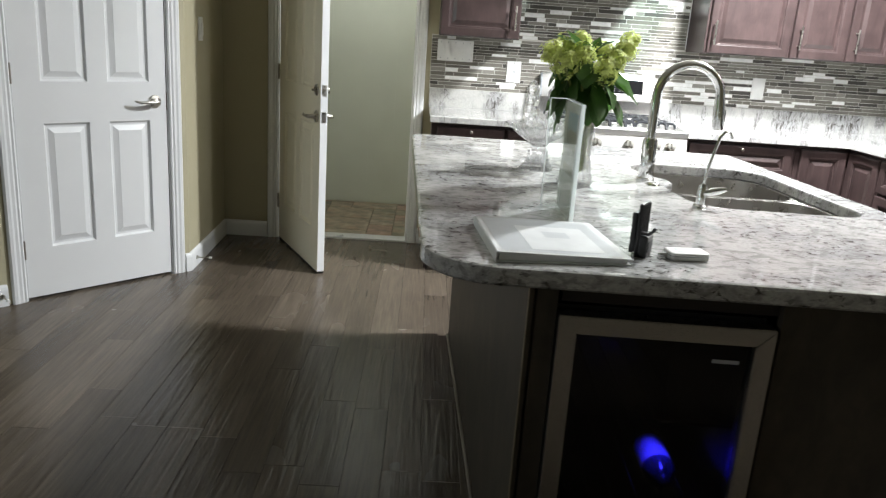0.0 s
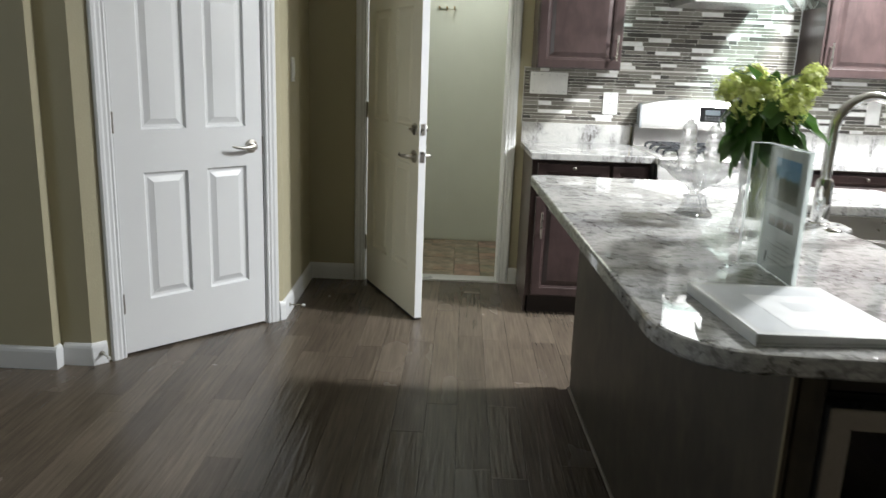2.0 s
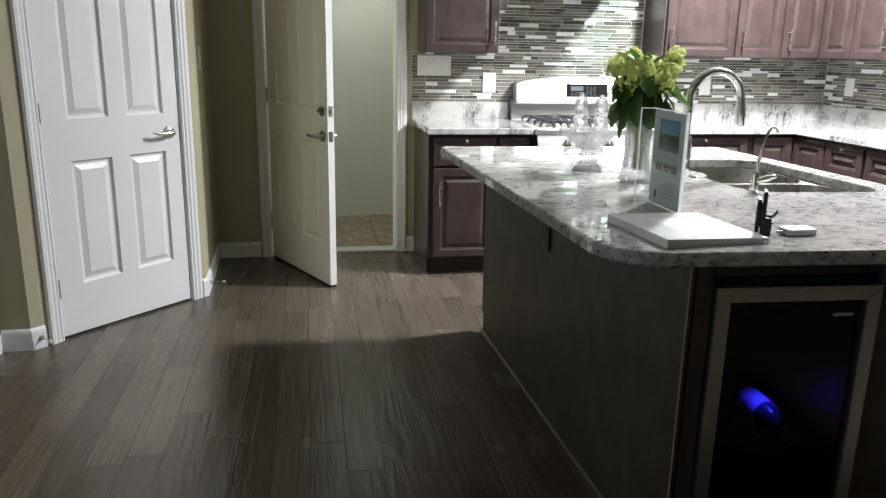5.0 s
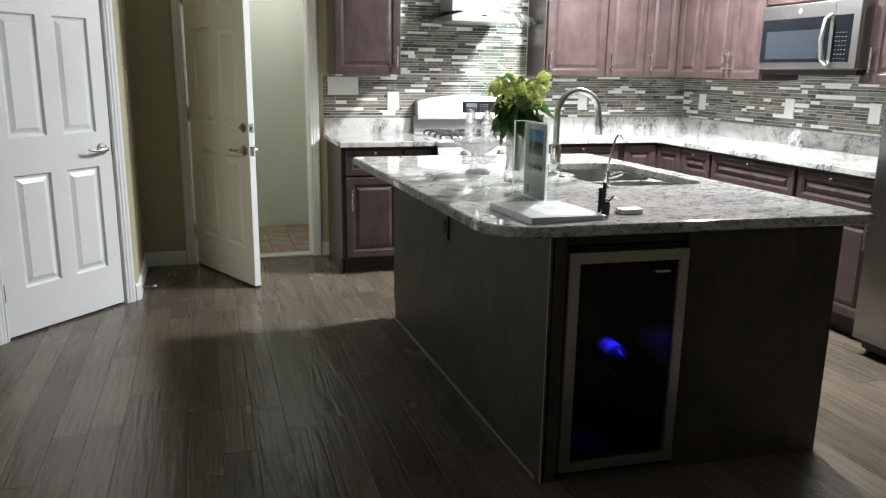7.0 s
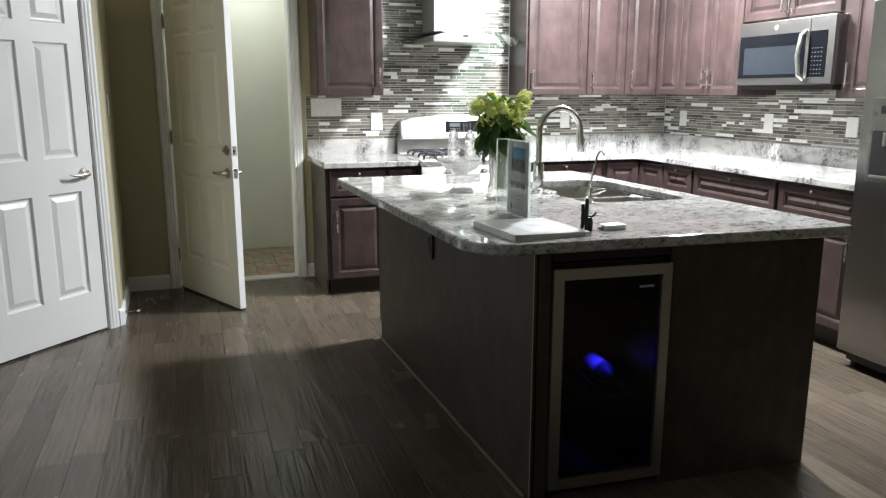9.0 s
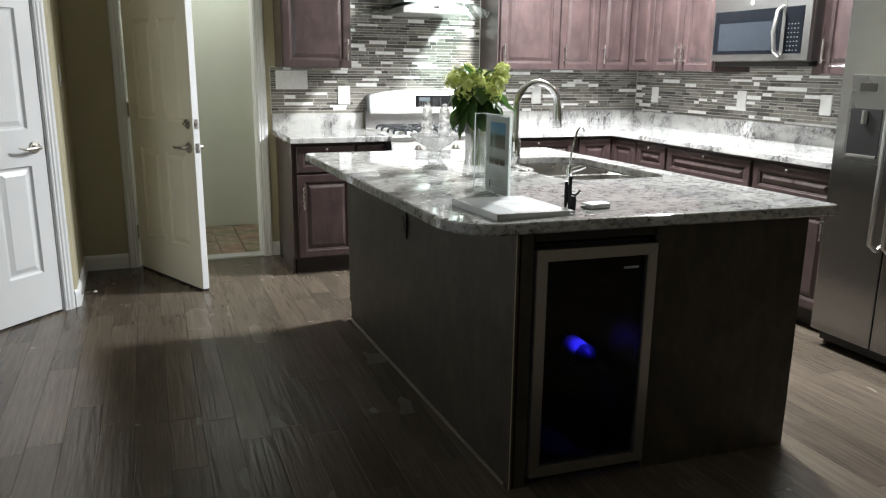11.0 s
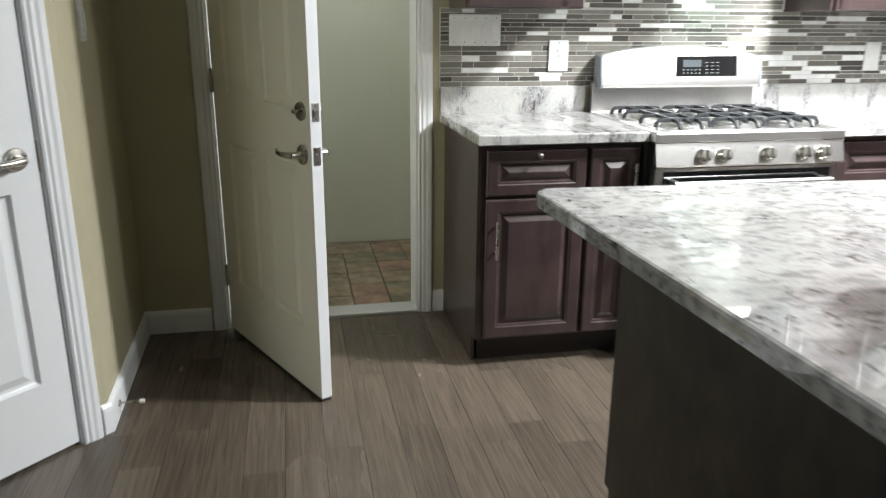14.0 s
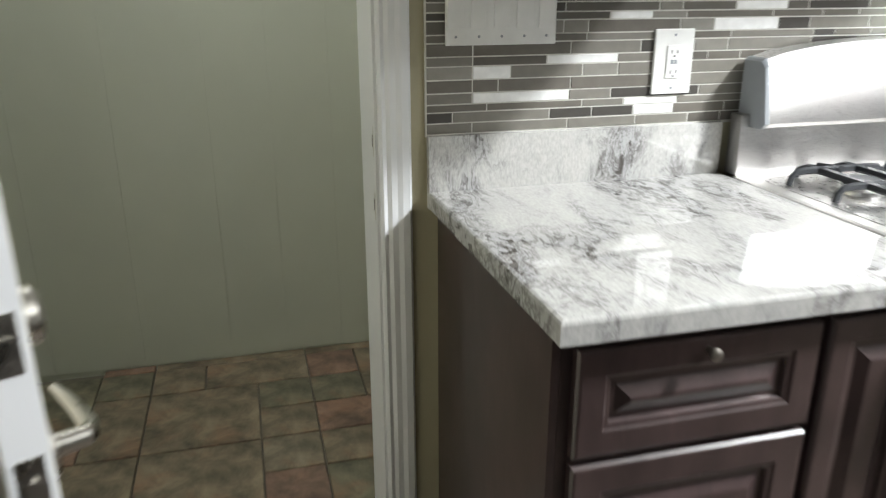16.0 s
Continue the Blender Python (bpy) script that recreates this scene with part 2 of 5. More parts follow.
GRANITE_ISLAND = granite("island_granite", 0.25, (1.0, 1.45, 1.45), 3.1, (25, 0.505, 0.60), (46, 0.565, 0.62), 0.25, 0.41, 0.86, 2.0, (0.06, 0.055, 0.045))
GRANITE = granite("counter_granite", 0.25, (1.9, 0.9, 0.8), 7.7, (9, 0.58, 0.80), (30, 0.540, 0.585), 0.65, 0.495, 0.85, 1.65, (0.062, 0.052, 0.043))
STEEL = metal("brushed_steel", (0.70, 0.69, 0.675), 0.38, (1, 1, 40))
STEEL_H = metal("brushed_steel_level", (0.72, 0.71, 0.70), 0.3, (1.5, 1.5, 60))
NICKEL = metal("satin_nickel", (0.55, 0.53, 0.49), 0.28)
FRIDGE_STEEL = metal("fridge_steel", (0.33, 0.335, 0.34), 0.2, (40, 1, 1))
MID_STEEL = metal("appliance_steel", (0.46, 0.45, 0.44), 0.3, (1.5, 1.5, 60))
CHROME = metal("chrome", (0.78, 0.78, 0.78), 0.1)
HINGE = metal("dull_hinge", (0.28, 0.26, 0.23), 0.4)
BLACK_GLASS = plain("black_glass", (0.012, 0.012, 0.013), 0.06)
BLACK = plain("black_plastic", (0.015, 0.015, 0.016), 0.4)
IRON = plain("cast_iron", (0.022, 0.024, 0.028), 0.5)
GREY = plain("grey_print", (0.3, 0.32, 0.34), 0.4)
FLOOR_GROUT = paint("floor_grout", (0.17, 0.155, 0.12), 0.9, 0.05, 0.4, 200)
GROUT = paint("grout", (0.64, 0.63, 0.585), 0.9, 0.05, 0.4, 200)
CRYSTAL = clear("crystal", (0.985, 0.99, 0.99), 1.65, 0.62, 0.08)
VASE_GLASS = clear("vase_crystal", (0.98, 0.985, 0.98), 1.6, 0.36, 0.05)
ACRYLIC = clear("acrylic", (0.96, 0.98, 0.97), 1.46)
CLEAR = clear("window_glass", (0.93, 0.96, 0.95), 1.45)
SMOKED = clear("smoked_glass", (0.38, 0.38, 0.40), 1.45)
PAPER = plain("paper", (0.72, 0.73, 0.73), 0.55)
LEAF = leafy("leaf_green", (0.060, 0.135, 0.028))
STEM = plain("stem_green", (0.22, 0.26, 0.06), 0.5)
PETAL = leafy("lime_petal", (0.66, 0.72, 0.24), 0.6, 0.35)
TILE = mosaic("mosaic_tile", False)
TILE_JOINED = mosaic("mosaic_tile_joined", True)
PLANK = plank_wood("scraped_plank", False)
PLANK_JOINED = plank_wood("scraped_plank_joined", True)
SLATE = slate("slate_tile")


# ---- mesh helpers ----
def link_mesh(name, bm, material, parent=None, label=""):
    me = bpy.data.meshes.new(name)
    bmesh.ops.recalc_face_normals(bm, faces=bm.faces)
    bm.to_mesh(me)
    bm.free()
    me.materials.append(material)
    ob = new(name, me)
    if parent:
        ob.parent = parent
    if label:
        ob["label"] = label
    return ob


def part(name, bm, material, parent, label="", smooth=False):
    ob = link_mesh(name, bm, material, parent, label)
    if smooth:
        shade(ob)
    return ob


def skew(ob, kx=-0.033, ky=-0.05):
    """The island stands a little out of square with the room."""
    for v in ob.data.vertices:
        x, y = v.co.x, v.co.y
        v.co.x, v.co.y = x + kx * y, y + ky * x
    return ob


def shade(ob, angle=40):
    for p in ob.data.polygons:
        p.use_smooth = True
    ob.data.set_sharp_from_angle(angle=radians(angle))


def thing(name, m, label, category, group="", kind=""):
    ob = new(name)
    ob.empty_display_size = 0.1
    ob.matrix_world = m
    return tagged(ob, label, category, group, kind)


def box(x0, y0, z0, x1, y1, z1, bevel=0.0, bm=None):
    bm = bm or bmesh.new()
    vs = [bm.verts.new((x, y, z)) for z in (z0, z1) for y in (y0, y1) for x in (x0, x1)]
    fs = [bm.faces.new([vs[i] for i in f]) for f in ((0, 1, 3, 2), (4, 6, 7, 5), (0, 4, 5, 1), (2, 3, 7, 6), (0, 2, 6, 4), (1, 5, 7, 3))]
    if bevel:
        es = {e for f in fs for e in f.edges}
        bmesh.ops.bevel(bm, geom=list(es), offset=bevel, segments=2, affect="EDGES", profile=0.6)
    return bm


def cyl(p0, p1, r0, r1=None, seg=16, bm=None):
    bm = bm or bmesh.new()
    p0, p1 = Vector(p0), Vector(p1)
    d = p1 - p0
    m = Matrix.Translation((p0 + p1) / 2) @ d.to_track_quat("Z", "Y").to_matrix().to_4x4()
    bmesh.ops.create_cone(bm, cap_ends=True, segments=seg, radius1=r0, radius2=r0 if r1 is None else r1, depth=d.length, matrix=m)
    return bm


def tube(points, r, seg=12, bm=None):
    """A round bar through the points; r is one radius or one for each point."""
    bm = bm or bmesh.new()
    pts = [Vector(p) for p in points]
    rs = r if isinstance(r, (list, tuple)) else [r] * len(pts)
    rings, up = [], None
    for i, p in enumerate(pts):
        d = (pts[min(i + 1, len(pts) - 1)] - pts[max(i - 1, 0)]).normalized()
        if up is None:
            up = d.orthogonal().normalized()
        up = (up - d * up.dot(d)).normalized()
        side = d.cross(up)
        rings.append([bm.verts.new(p + (up * math.cos(a) + side * math.sin(a)) * rs[i])
                      for a in (2 * math.pi * k / seg for k in range(seg))])
    for a, b in zip(rings, rings[1:]):
        for k in range(seg):
            bm.faces.new((a[k], a[(k + 1) % seg], b[(k + 1) % seg], b[k]))
    bm.faces.new(rings[0][::-1])
    bm.faces.new(rings[-1])
    return bm


def lathe(profile, seg=24, centre=(0, 0, 0), flute=0.0, bm=None):
    """Turns a profile of (radius, height) about z; flute: how deep the cut facets are."""
    bm = bm or bmesh.new()
    c = Vector(centre)
    rings = []
    for r, z in profile:
        if r < 1e-5:
            rings.append([bm.verts.new(c + Vector((0, 0, z)))])
            continue
        ring = []
        for k in range(seg):
            a = 2 * math.pi * k / seg
            rr = r * (1 - flute * (k % 2))
            ring.append(bm.verts.new(c + Vector((rr * math.cos(a), rr * math.sin(a), z))))
        rings.append(ring)
    for a, b in zip(rings, rings[1:]):
        if len(a) == 1 and len(b) == 1:
            continue
        for k in range(seg):
            k2 = (k + 1) % seg
            if len(a) == 1:
                bm.faces.new((a[0], b[k], b[k2]))
            elif len(b) == 1:
                bm.faces.new((a[k], a[k2], b[0]))
            else:
                bm.faces.new((a[k], a[k2], b[k2], b[k]))
    return bm


def rings_panel(x0, z0, x1, z1, profile, y_back=None, bm=None):
    """A moulded panel seen along +y: profile is (inset, y) from the rim inwards; closed in the middle."""
    bm = bm or bmesh.new()
    loops = []
    prof = list(profile)
    if y_back is not None:
        prof = [(0, y_back)] + prof
    for inset, y in prof:
        loops.append([bm.verts.new(p) for p in ((x0 + inset, y, z0 + inset), (x1 - inset, y, z0 + inset),
                                                (x1 - inset, y, z1 - inset), (x0 + inset, y, z1 - inset))])
    for a, b in zip(loops, loops[1:]):
        for k in range(4):
            bm.faces.new((a[k], a[(k + 1) % 4], b[(k + 1) % 4], b[k]))
    bm.faces.new(loops[-1])
    if y_back is not None:
        bm.faces.new(loops[0][::-1])
    return bm


def offset_loop(pts, d):
    """The closed outline moved inwards by d (outline runs counter-clockwise)."""
    out, n = [], len(pts)
    for i in range(n):
        a, b, c = Vector(pts[i - 1]), Vector(pts[i]), Vector(pts[(i + 1) % n])
        n1 = Vector((-(b - a).y, (b - a).x)).normalized()
        n2 = Vector((-(c - b).y, (c - b).x)).normalized()
        h = n1 + n2
        h = h / max(h.dot(n1), 0.2) if h.length > 1e-6 else n1
        out.append((b.x + h.x * d, b.y + h.y * d))
    return out


def round_rect(x0, y0, x1, y1, radii, seg=8):
    """Counter-clockwise outline from the lower left, with a radius for each corner."""
    if isinstance(radii, (int, float)):
        radii = [radii] * 4
    pts = []
    for (cx, cy, sx, sy, a0), r in zip(((x0, y0, 1, 1, 180), (x1, y0, -1, 1, 270), (x1, y1, -1, -1, 0), (x0, y1, 1, -1, 90)), radii):
        for k in range(seg + 1):
            a = radians(a0 + 90 * k / seg)
            pts.append((cx + sx * r + r * math.cos(a), cy + sy * r + r * math.sin(a)))
    return pts


def slab(outline, z0, z1, edge=0.006, holes=()):
    """A stone slab with eased edges and cut-outs."""
    bm = bmesh.new()
    levels = [(edge * 0.6, z0), (0, z0 + edge * 0.6), (0, z1 - edge), (edge * 0.3, z1 - edge * 0.3), (edge, z1)]
    tops, bottoms = [], []
    for ring, sign in [(outline, 1)] + [(h, -1) for h in holes]:
        loops = []
        for inset, z in levels:
            pts = offset_loop(ring, inset * sign)
            loops.append([bm.verts.new((x, y, z)) for x, y in pts])
        n = len(ring)
        for a, b in zip(loops, loops[1:]):
            for k in range(n):
                bm.faces.new((a[k], a[(k + 1) % n], b[(k + 1) % n], b[k]))
        tops.append(loops[-1])
        bottoms.append(loops[0])
    for group in (tops, bottoms):
        es = []
        for lp in group:
            for k in range(len(lp)):
                es.append(bm.edges.get((lp[k], lp[(k + 1) % len(lp)])))
        bmesh.ops.triangle_fill(bm, use_beauty=True, use_dissolve=False, edges=es)
    return bm


def bowl(outline, z_top, depth, inset=0.02):
    """An open basin below an outline."""
    bm = bmesh.new()
    loops = []
    for k, (i, z) in enumerate(((-0.008, z_top), (0, z_top), (0.004, z_top - depth * 0.7), (inset, z_top - depth * 0.94), (inset * 2, z_top - depth))):
        loops.append([bm.verts.new((x, y, z)) for x, y in offset_loop(outline, i)])
    n = len(outline)
    for a, b in zip(loops, loops[1:]):
        for k in range(n):
            bm.faces.new((a[k], a[(k + 1) % n], b[(k + 1) % n], b[k]))
    bm.faces.new(loops[-1])
    return bm


def wall_mesh(length, height, thick, openings=(), z0=0.0):
    """A wall along +x with its room face at y=0 and its back at y=thick, cut by (x0, x1, z0, z1)."""
    bm = bmesh.new()
    x = 0.0
    for a, b, c, d in sorted(openings):
        if a > x:
            box(x, 0, z0, a, thick, height, bm=bm)
        if c > z0:
            box(a, 0, z0, b, thick, c, bm=bm)
        if d < height:
            box(a, 0, d, b, thick, height, bm=bm)
        x = b
    if x < length:
        box(x, 0, z0, length, thick, height, bm=bm)
    return bm


def run(p0, p1):
    """The pose of a wall from p0 to p1, with its back to the left of that way."""
    d = Vector(p1) - Vector(p0)
    return Matrix.Translation((p0[0], p0[1], 0)) @ Matrix.Rotation(math.atan2(d.y, d.x), 4, "Z"), d.length


def wall(name, p0, p1, height=CEIL, thick=0.12, openings=(), material=WALL, label="", z0=0.0):
    m, length = run(p0, p1)
    ob = link_mesh(name, wall_mesh(length, height, thick, openings, z0), material)
    ob.matrix_world = m
    return tagged(ob, label, "wall", kind="structure")


# ---- shell of the rooms ----
NORTH, EAST = 4.955, 3.175
LEFT = 4.905
wall("wall_north_left", (-1.122, LEFT), (-0.789, LEFT), thick=0.17, label="olive-beige painted wall beside the doorway")
wall("wall_over_doorway", (-0.7885, LEFT), (0.0755, NORTH), z0=2.06, label="olive-beige painted wall above the doorway")
wall_north = wall("wall_north", (0.076, NORTH), (EAST, NORTH), label="olive-beige painted kitchen wall with tiled backsplash and doorway")
wall_east = wall("wall_east", (EAST, NORTH + 0.12), (EAST, -3.6), label="olive-beige painted kitchen wall with tiled backsplash")
wall_south = wall("wall_south", (EAST, -3.6), (-4.2, -3.6), label="olive-beige painted living room wall")
wall_west = wall("wall_west", (-4.2, -3.6), (-4.2, 3.325), openings=[(2.8, 5.0, 0.9, 2.1)], label="olive-beige painted living room wall with a window")
wall("wall_pantry_side", (-4.2, 3.325), (-1.905, 3.325), thick=0.06, label="olive-beige painted wall beside the pantry")
wall("wall_pantry_step", (-1.905, 3.385), (-1.771, 3.385), label="short olive-beige wall stepped back beside the pantry")
PANTRY_A, PANTRY_B = (-1.771, 3.385), (-1.100, 4.095)
wall("wall_pantry_diagonal", PANTRY_A, PANTRY_B, openings=[(0.133, 0.893, 0, 2.06)], label="diagonal olive-beige wall holding the pantry door")
wall("wall_recess", PANTRY_B, (-1.122, 5.07), label="olive-beige painted wall behind the open door")
tagged(link_mesh("ceiling", box(-4.3, -3.7, CEIL, 3.2, 6.5, CEIL + 0.1), CEILING), "white painted flat ceiling", "ceiling", kind="structure")
tagged(link_mesh("floor_base", box(-4.3, -3.7, -0.06, 3.2, 5.03, -0.012), KICK), "dark underlay below the plank floor", "floor", kind="structure")
LAUNDRY_Y = 6.13
wall("wall_laundry_back", (-1.5, LAUNDRY_Y), (1.3, LAUNDRY_Y), material=PANELLING, z0=-0.1, label="pale green-grey panelled wall of the room beyond")
wall("wall_laundry_left", (-1.4, 5.075), (-1.4, LAUNDRY_Y), material=PANELLING, z0=-0.1, label="pale green-grey panelled side wall")
wall("wall_laundry_right", (1.2, LAUNDRY_Y), (1.2, 5.075), material=PANELLING, z0=-0.1, label="pale green-grey panelled side wall")
tagged(link_mesh("laundry_floor", box(-1.5, 5.03, -0.1, 1.3, 6.3, -0.014), FLOOR_GROUT), "grouted floor of the room beyond", "floor", kind="structure")

# window behind the walker, which lights the near part of the room
window_1 = thing("window_1", Matrix.Translation((-4.2, 0.3, 0.9)) @ Matrix.Rotation(radians(-90), 4, "Z"), "white framed living room window with clear pane", "window", kind="structure")
wf = bmesh.new()
for a in ((-1.1, -0.12, 0, -1.04, 0, 1.2), (1.04, -0.12, 0, 1.1, 0, 1.2), (-1.04, -0.12, 0, 1.04, 0, 0.06), (-1.04, -0.12, 1.14, 1.04, 0, 1.2), (-0.03, -0.1, 0.06, 0.03, -0.02, 1.14)):
    box(*a, bm=wf)
part("window_frame", wf, WHITE, window_1)
pane = part("pane", box(-1.04, -0.065, 0.06, 1.04, -0.058, 1.14), CLEAR, window_1)
pane.visible_shadow = False
area_lamp("window_daylight", look((-4.12, 0.3, 1.5), (0.0, 1.8, 0.9)), WINDOW_POWER, 1.9, 1.0, (0.86, 0.95, 1.0))


def ceiling_light(x, y, power):
    """A flush ceiling light: white trim ring, bright lens and its lamp."""
    ob = thing("ceiling_light", Matrix.Translation((x, y, CEIL)), "round white flush ceiling light, switched on", "light", "ceiling lights")
    part("trim_ring", lathe([(0.145, -0.004), (0.155, -0.010), (0.175, -0.003), (0.175, 0.0), (0.145, 0.0)], 40), WHITE, ob)
    part("lens", cyl((0, 0, -0.003), (0, 0, -0.001), 0.144, seg=40), LENS, ob)
    area_lamp("ceiling_light_lamp", Matrix.Translation((x, y, CEIL - 0.012)), power * 0.94, 0.27, color=(0.95, 0.985, 1.0), spread=170)
    data = bpy.data.lights.new("ceiling_light_bulb", "POINT")
    data.energy, data.color, data.shadow_soft_size = power * 0.62, (0.95, 0.985, 1.0), 0.13
    new("ceiling_light_bulb", data).location = (x, y, CEIL - 0.14)


LENS = glow("light_lens", (1, 0.97, 0.92), 8)
# unseen light, added to brighten the room beyond the doorway
ceiling_light(-0.2, 5.6, 10)
for x, y, power in KITCHEN_LIGHTS:
    ceiling_light(x, y, power)


# ---- trim ----
def baseboard(p0, p1, a, b, label="white painted baseboard along the wall"):
    """A baseboard on the room side of the wall p0-p1, from a to b metres along it."""
    m, _ = run(p0, p1)
    bm = bmesh.new()
    prof = [(0, 0), (-0.015, 0), (-0.015, 0.078), (-0.012, 0.09), (-0.006, 0.098), (0, 0.1)]
    ends = [[bm.verts.new((x, y, z)) for y, z in prof] for x in (a, b)]
    n = len(prof)
    for k in range(n):
        bm.faces.new((ends[0][k], ends[0][(k + 1) % n], ends[1][(k + 1) % n], ends[1][k]))
    bm.faces.new(ends[0])
    bm.faces.new(ends[1][::-1])
    ob = link_mesh("baseboard", bm, WHITE)
    ob.matrix_world = m
    return tagged(ob, label, "baseboard", kind="structure")


baseboard((-4.2, 3.325), (-1.905, 3.325), 0, 2.31)
baseboard((-1.905, 3.325), (-1.905, 3.385), 0, 0.045)
baseboard((-1.905, 3.385), (-1.771, 3.385), 0.015, 0.138)
baseboard(PANTRY_A, PANTRY_B, -0.004, 0.062)
baseboard(PANTRY_A, PANTRY_B, 0.952, 0.985)
baseboard(PANTRY_B, (-1.122, 5.07), -0.004, 0.795)
baseboard((-1.122, LEFT), (-0.789, LEFT), 0.0, 0.278)
baseboard((-1.122, NORTH), (EAST, NORTH), 1.25, 1.30)
baseboard((EAST, NORTH), (EAST, -3.6), 3.5, 8.5)
baseboard((-4.2, -3.6), (-4.2, 3.325), 0, 7.0)

CASING = [(0, 0), (0, -0.010), (0.006, -0.014), (0.014, -0.011), (0.022, -0.016), (0.034, -0.0155), (0.044, -0.019), (0.058, -0.019), (0.064, -0.012), (0.064, 0)]


def casing(name, m, width, height, label, width_scale=1.0):
    """Moulded door casing and jambs round an opening of that size; x=0 is the opening's left side."""
    ob = thing(name, m, label, "door frame", kind="structure")
    n = len(CASING)
    for side, nm in ((-1, "casing_left"), (1, "casing_right")):
        bm = bmesh.new()
        x_in = -0.006 if side < 0 else width + 0.006
        ends = [[bm.verts.new((x_in + side * x * width_scale, y, z)) for x, y in CASING] for z in (0, height + 0.006)]
        for k in range(n):
            bm.faces.new((ends[0][k], ends[0][(k + 1) % n], ends[1][(k + 1) % n], ends[1][k]))
        bm.faces.new(ends[0])
        bm.faces.new(ends[1][::-1])
        part(nm, bm, WHITE, ob)
        xj = -0.019 if side < 0 else width
        part("jamb", box(xj, -0.002, 0, xj + 0.019, 0.122, height), WHITE, ob)
    bm = bmesh.new()
    ends = [[bm.verts.new((x, y, height + 0.006 + z * width_scale)) for z, y in CASING] for x in (-0.07, width + 0.07)]
    for k in range(n):
        bm.faces.new((ends[0][k], ends[0][(k + 1) % n], ends[1][(k + 1) % n], ends[1][k]))
    bm.faces.new(ends[0])
    bm.faces.new(ends[1][::-1])
    part("casing_head", bm, WHITE, ob)
    part("head_jamb", box(-0.019, -0.002, height, width + 0.019, 0.122, height + 0.019), WHITE, ob)
    return ob


def lever(parent, x, z, side, reach=0.115, y0=0.0, curl=True):
    """A nickel lever on a door face; side: +1 points to larger x."""
    k = -1 if y0 <= 0 else 1
    h = part("door_lever", lathe([(0, 0), (0.031, 0), (0.033, 0.004), (0.03, 0.009), (0.012, 0.012), (0.011, 0.045), (0, 0.045)], 28), NICKEL, parent, "satin nickel lever handle", True)
    h.matrix_local = Matrix.Translation((x, y0, z)) @ Matrix.Rotation(radians(90 if k < 0 else -90), 4, "X")
    pts = [(x, y0 + k * 0.043, z), (x + side * 0.02, y0 + k * 0.05, z), (x + side * 0.06, y0 + k * 0.05, z - 0.002),
           (x + side * 0.095, y0 + k * 0.047, z - 0.001), (x + side * reach, y0 + k * (0.04 if curl else 0.05), z + 0.006)]
    part("lever_arm", tube(pts, [0.011, 0.010, 0.008, 0.007, 0.004], 10), NICKEL, parent, smooth=True)


def six_panel_door(name, m, w, h, t, xs, zs, material, label, hinges, latch_plates):
    """A moulded six-panel door; its hinge side is x=0 and the seen face y=0."""
    ob = thing(name, m, label, "door", kind="structure")
    bm = bmesh.new()
    z_edges = [0.0] + [z for pair in zs for z in pair] + [h]
    for a, b in ((0, xs[0][0]), (xs[0][1], xs[1][0]), (xs[1][1], w)):
        box(a, 0, 0, b, t, h, bm=bm)
    for k in range(0, len(z_edges), 2):
        for a, b in xs:
            box(a, 0, z_edges[k], b, t, z_edges[k + 1], bm=bm)
    part("slab", bm, material, ob)
    prof = [(0, 0), (0.005, 0.009), (0.010, 0.013), (0.020, 0.0135), (0.042, 0.005), (0.045, 0.0035)]
    for a, b in xs:
        for c, d in zs:
            bm = rings_panel(a, c, b, d, prof)
            rings_panel(a, c, b, d, [(i, t - y) for i, y in prof], bm=bm)
            part("panel", bm, material, ob)
    for z in hinges:
        bm = cyl((-0.004, -0.005, z - 0.045), (-0.004, -0.005, z + 0.045), 0.006, seg=10)
        box(-0.018, -0.003, z - 0.045, 0.0, 0.001, z + 0.045, bm=bm)
        for dz in (-0.016, 0.016):
            cyl((-0.004, -0.005, z + dz - 0.001), (-0.004, -0.005, z + dz + 0.001), 0.0068, seg=10, bm=bm)
        part("hinge", bm, HINGE, ob, "dull metal door hinge")
    for z, hh in latch_plates:
        lp = part("latch_plate", box(w - 0.001, t / 2 - 0.0125, z - hh, w + 0.002, t / 2 + 0.0125, z + hh, 0.0008), NICKEL, ob, "nickel latch plate on the door edge")
        part("bolt", cyl((w, t / 2, z), (w + 0.006, t / 2, z), 0.008, seg=12), NICKEL, lp)
        for dz in (-hh + 0.009, hh - 0.009):
            part("screw", cyl((w + 0.001, t / 2, z + dz), (w + 0.0027, t / 2, z + dz), 0.0038, seg=8), HINGE, lp)
    return ob


DOOR_Z = [(0.235, 0.812), (1.0, 1.60), (1.70, 1.90)]
m45, _ = run(PANTRY_A, PANTRY_B)
casing("pantry_door_frame", m45 @ Matrix.Translation((0.150, 0, 0)), 0.725, 2.04, "white moulded casing round the pantry door")
pantry = six_panel_door("door_1", m45 @ Matrix.Translation((0.153, 0.004, 0.012)), 0.719, 2.02, 0.035, [(0.122, 0.330), (0.424, 0.630)], DOOR_Z, WHITE,
                        "white six-panel pantry door, closed", (0.235, 1.035, 1.80), [])
lever(pantry, 0.657, 0.905, -1, 0.12)
part("latch_edge", box(0.7195, -0.004, 0.86, 0.7235, 0.03, 0.95), HINGE, pantry)

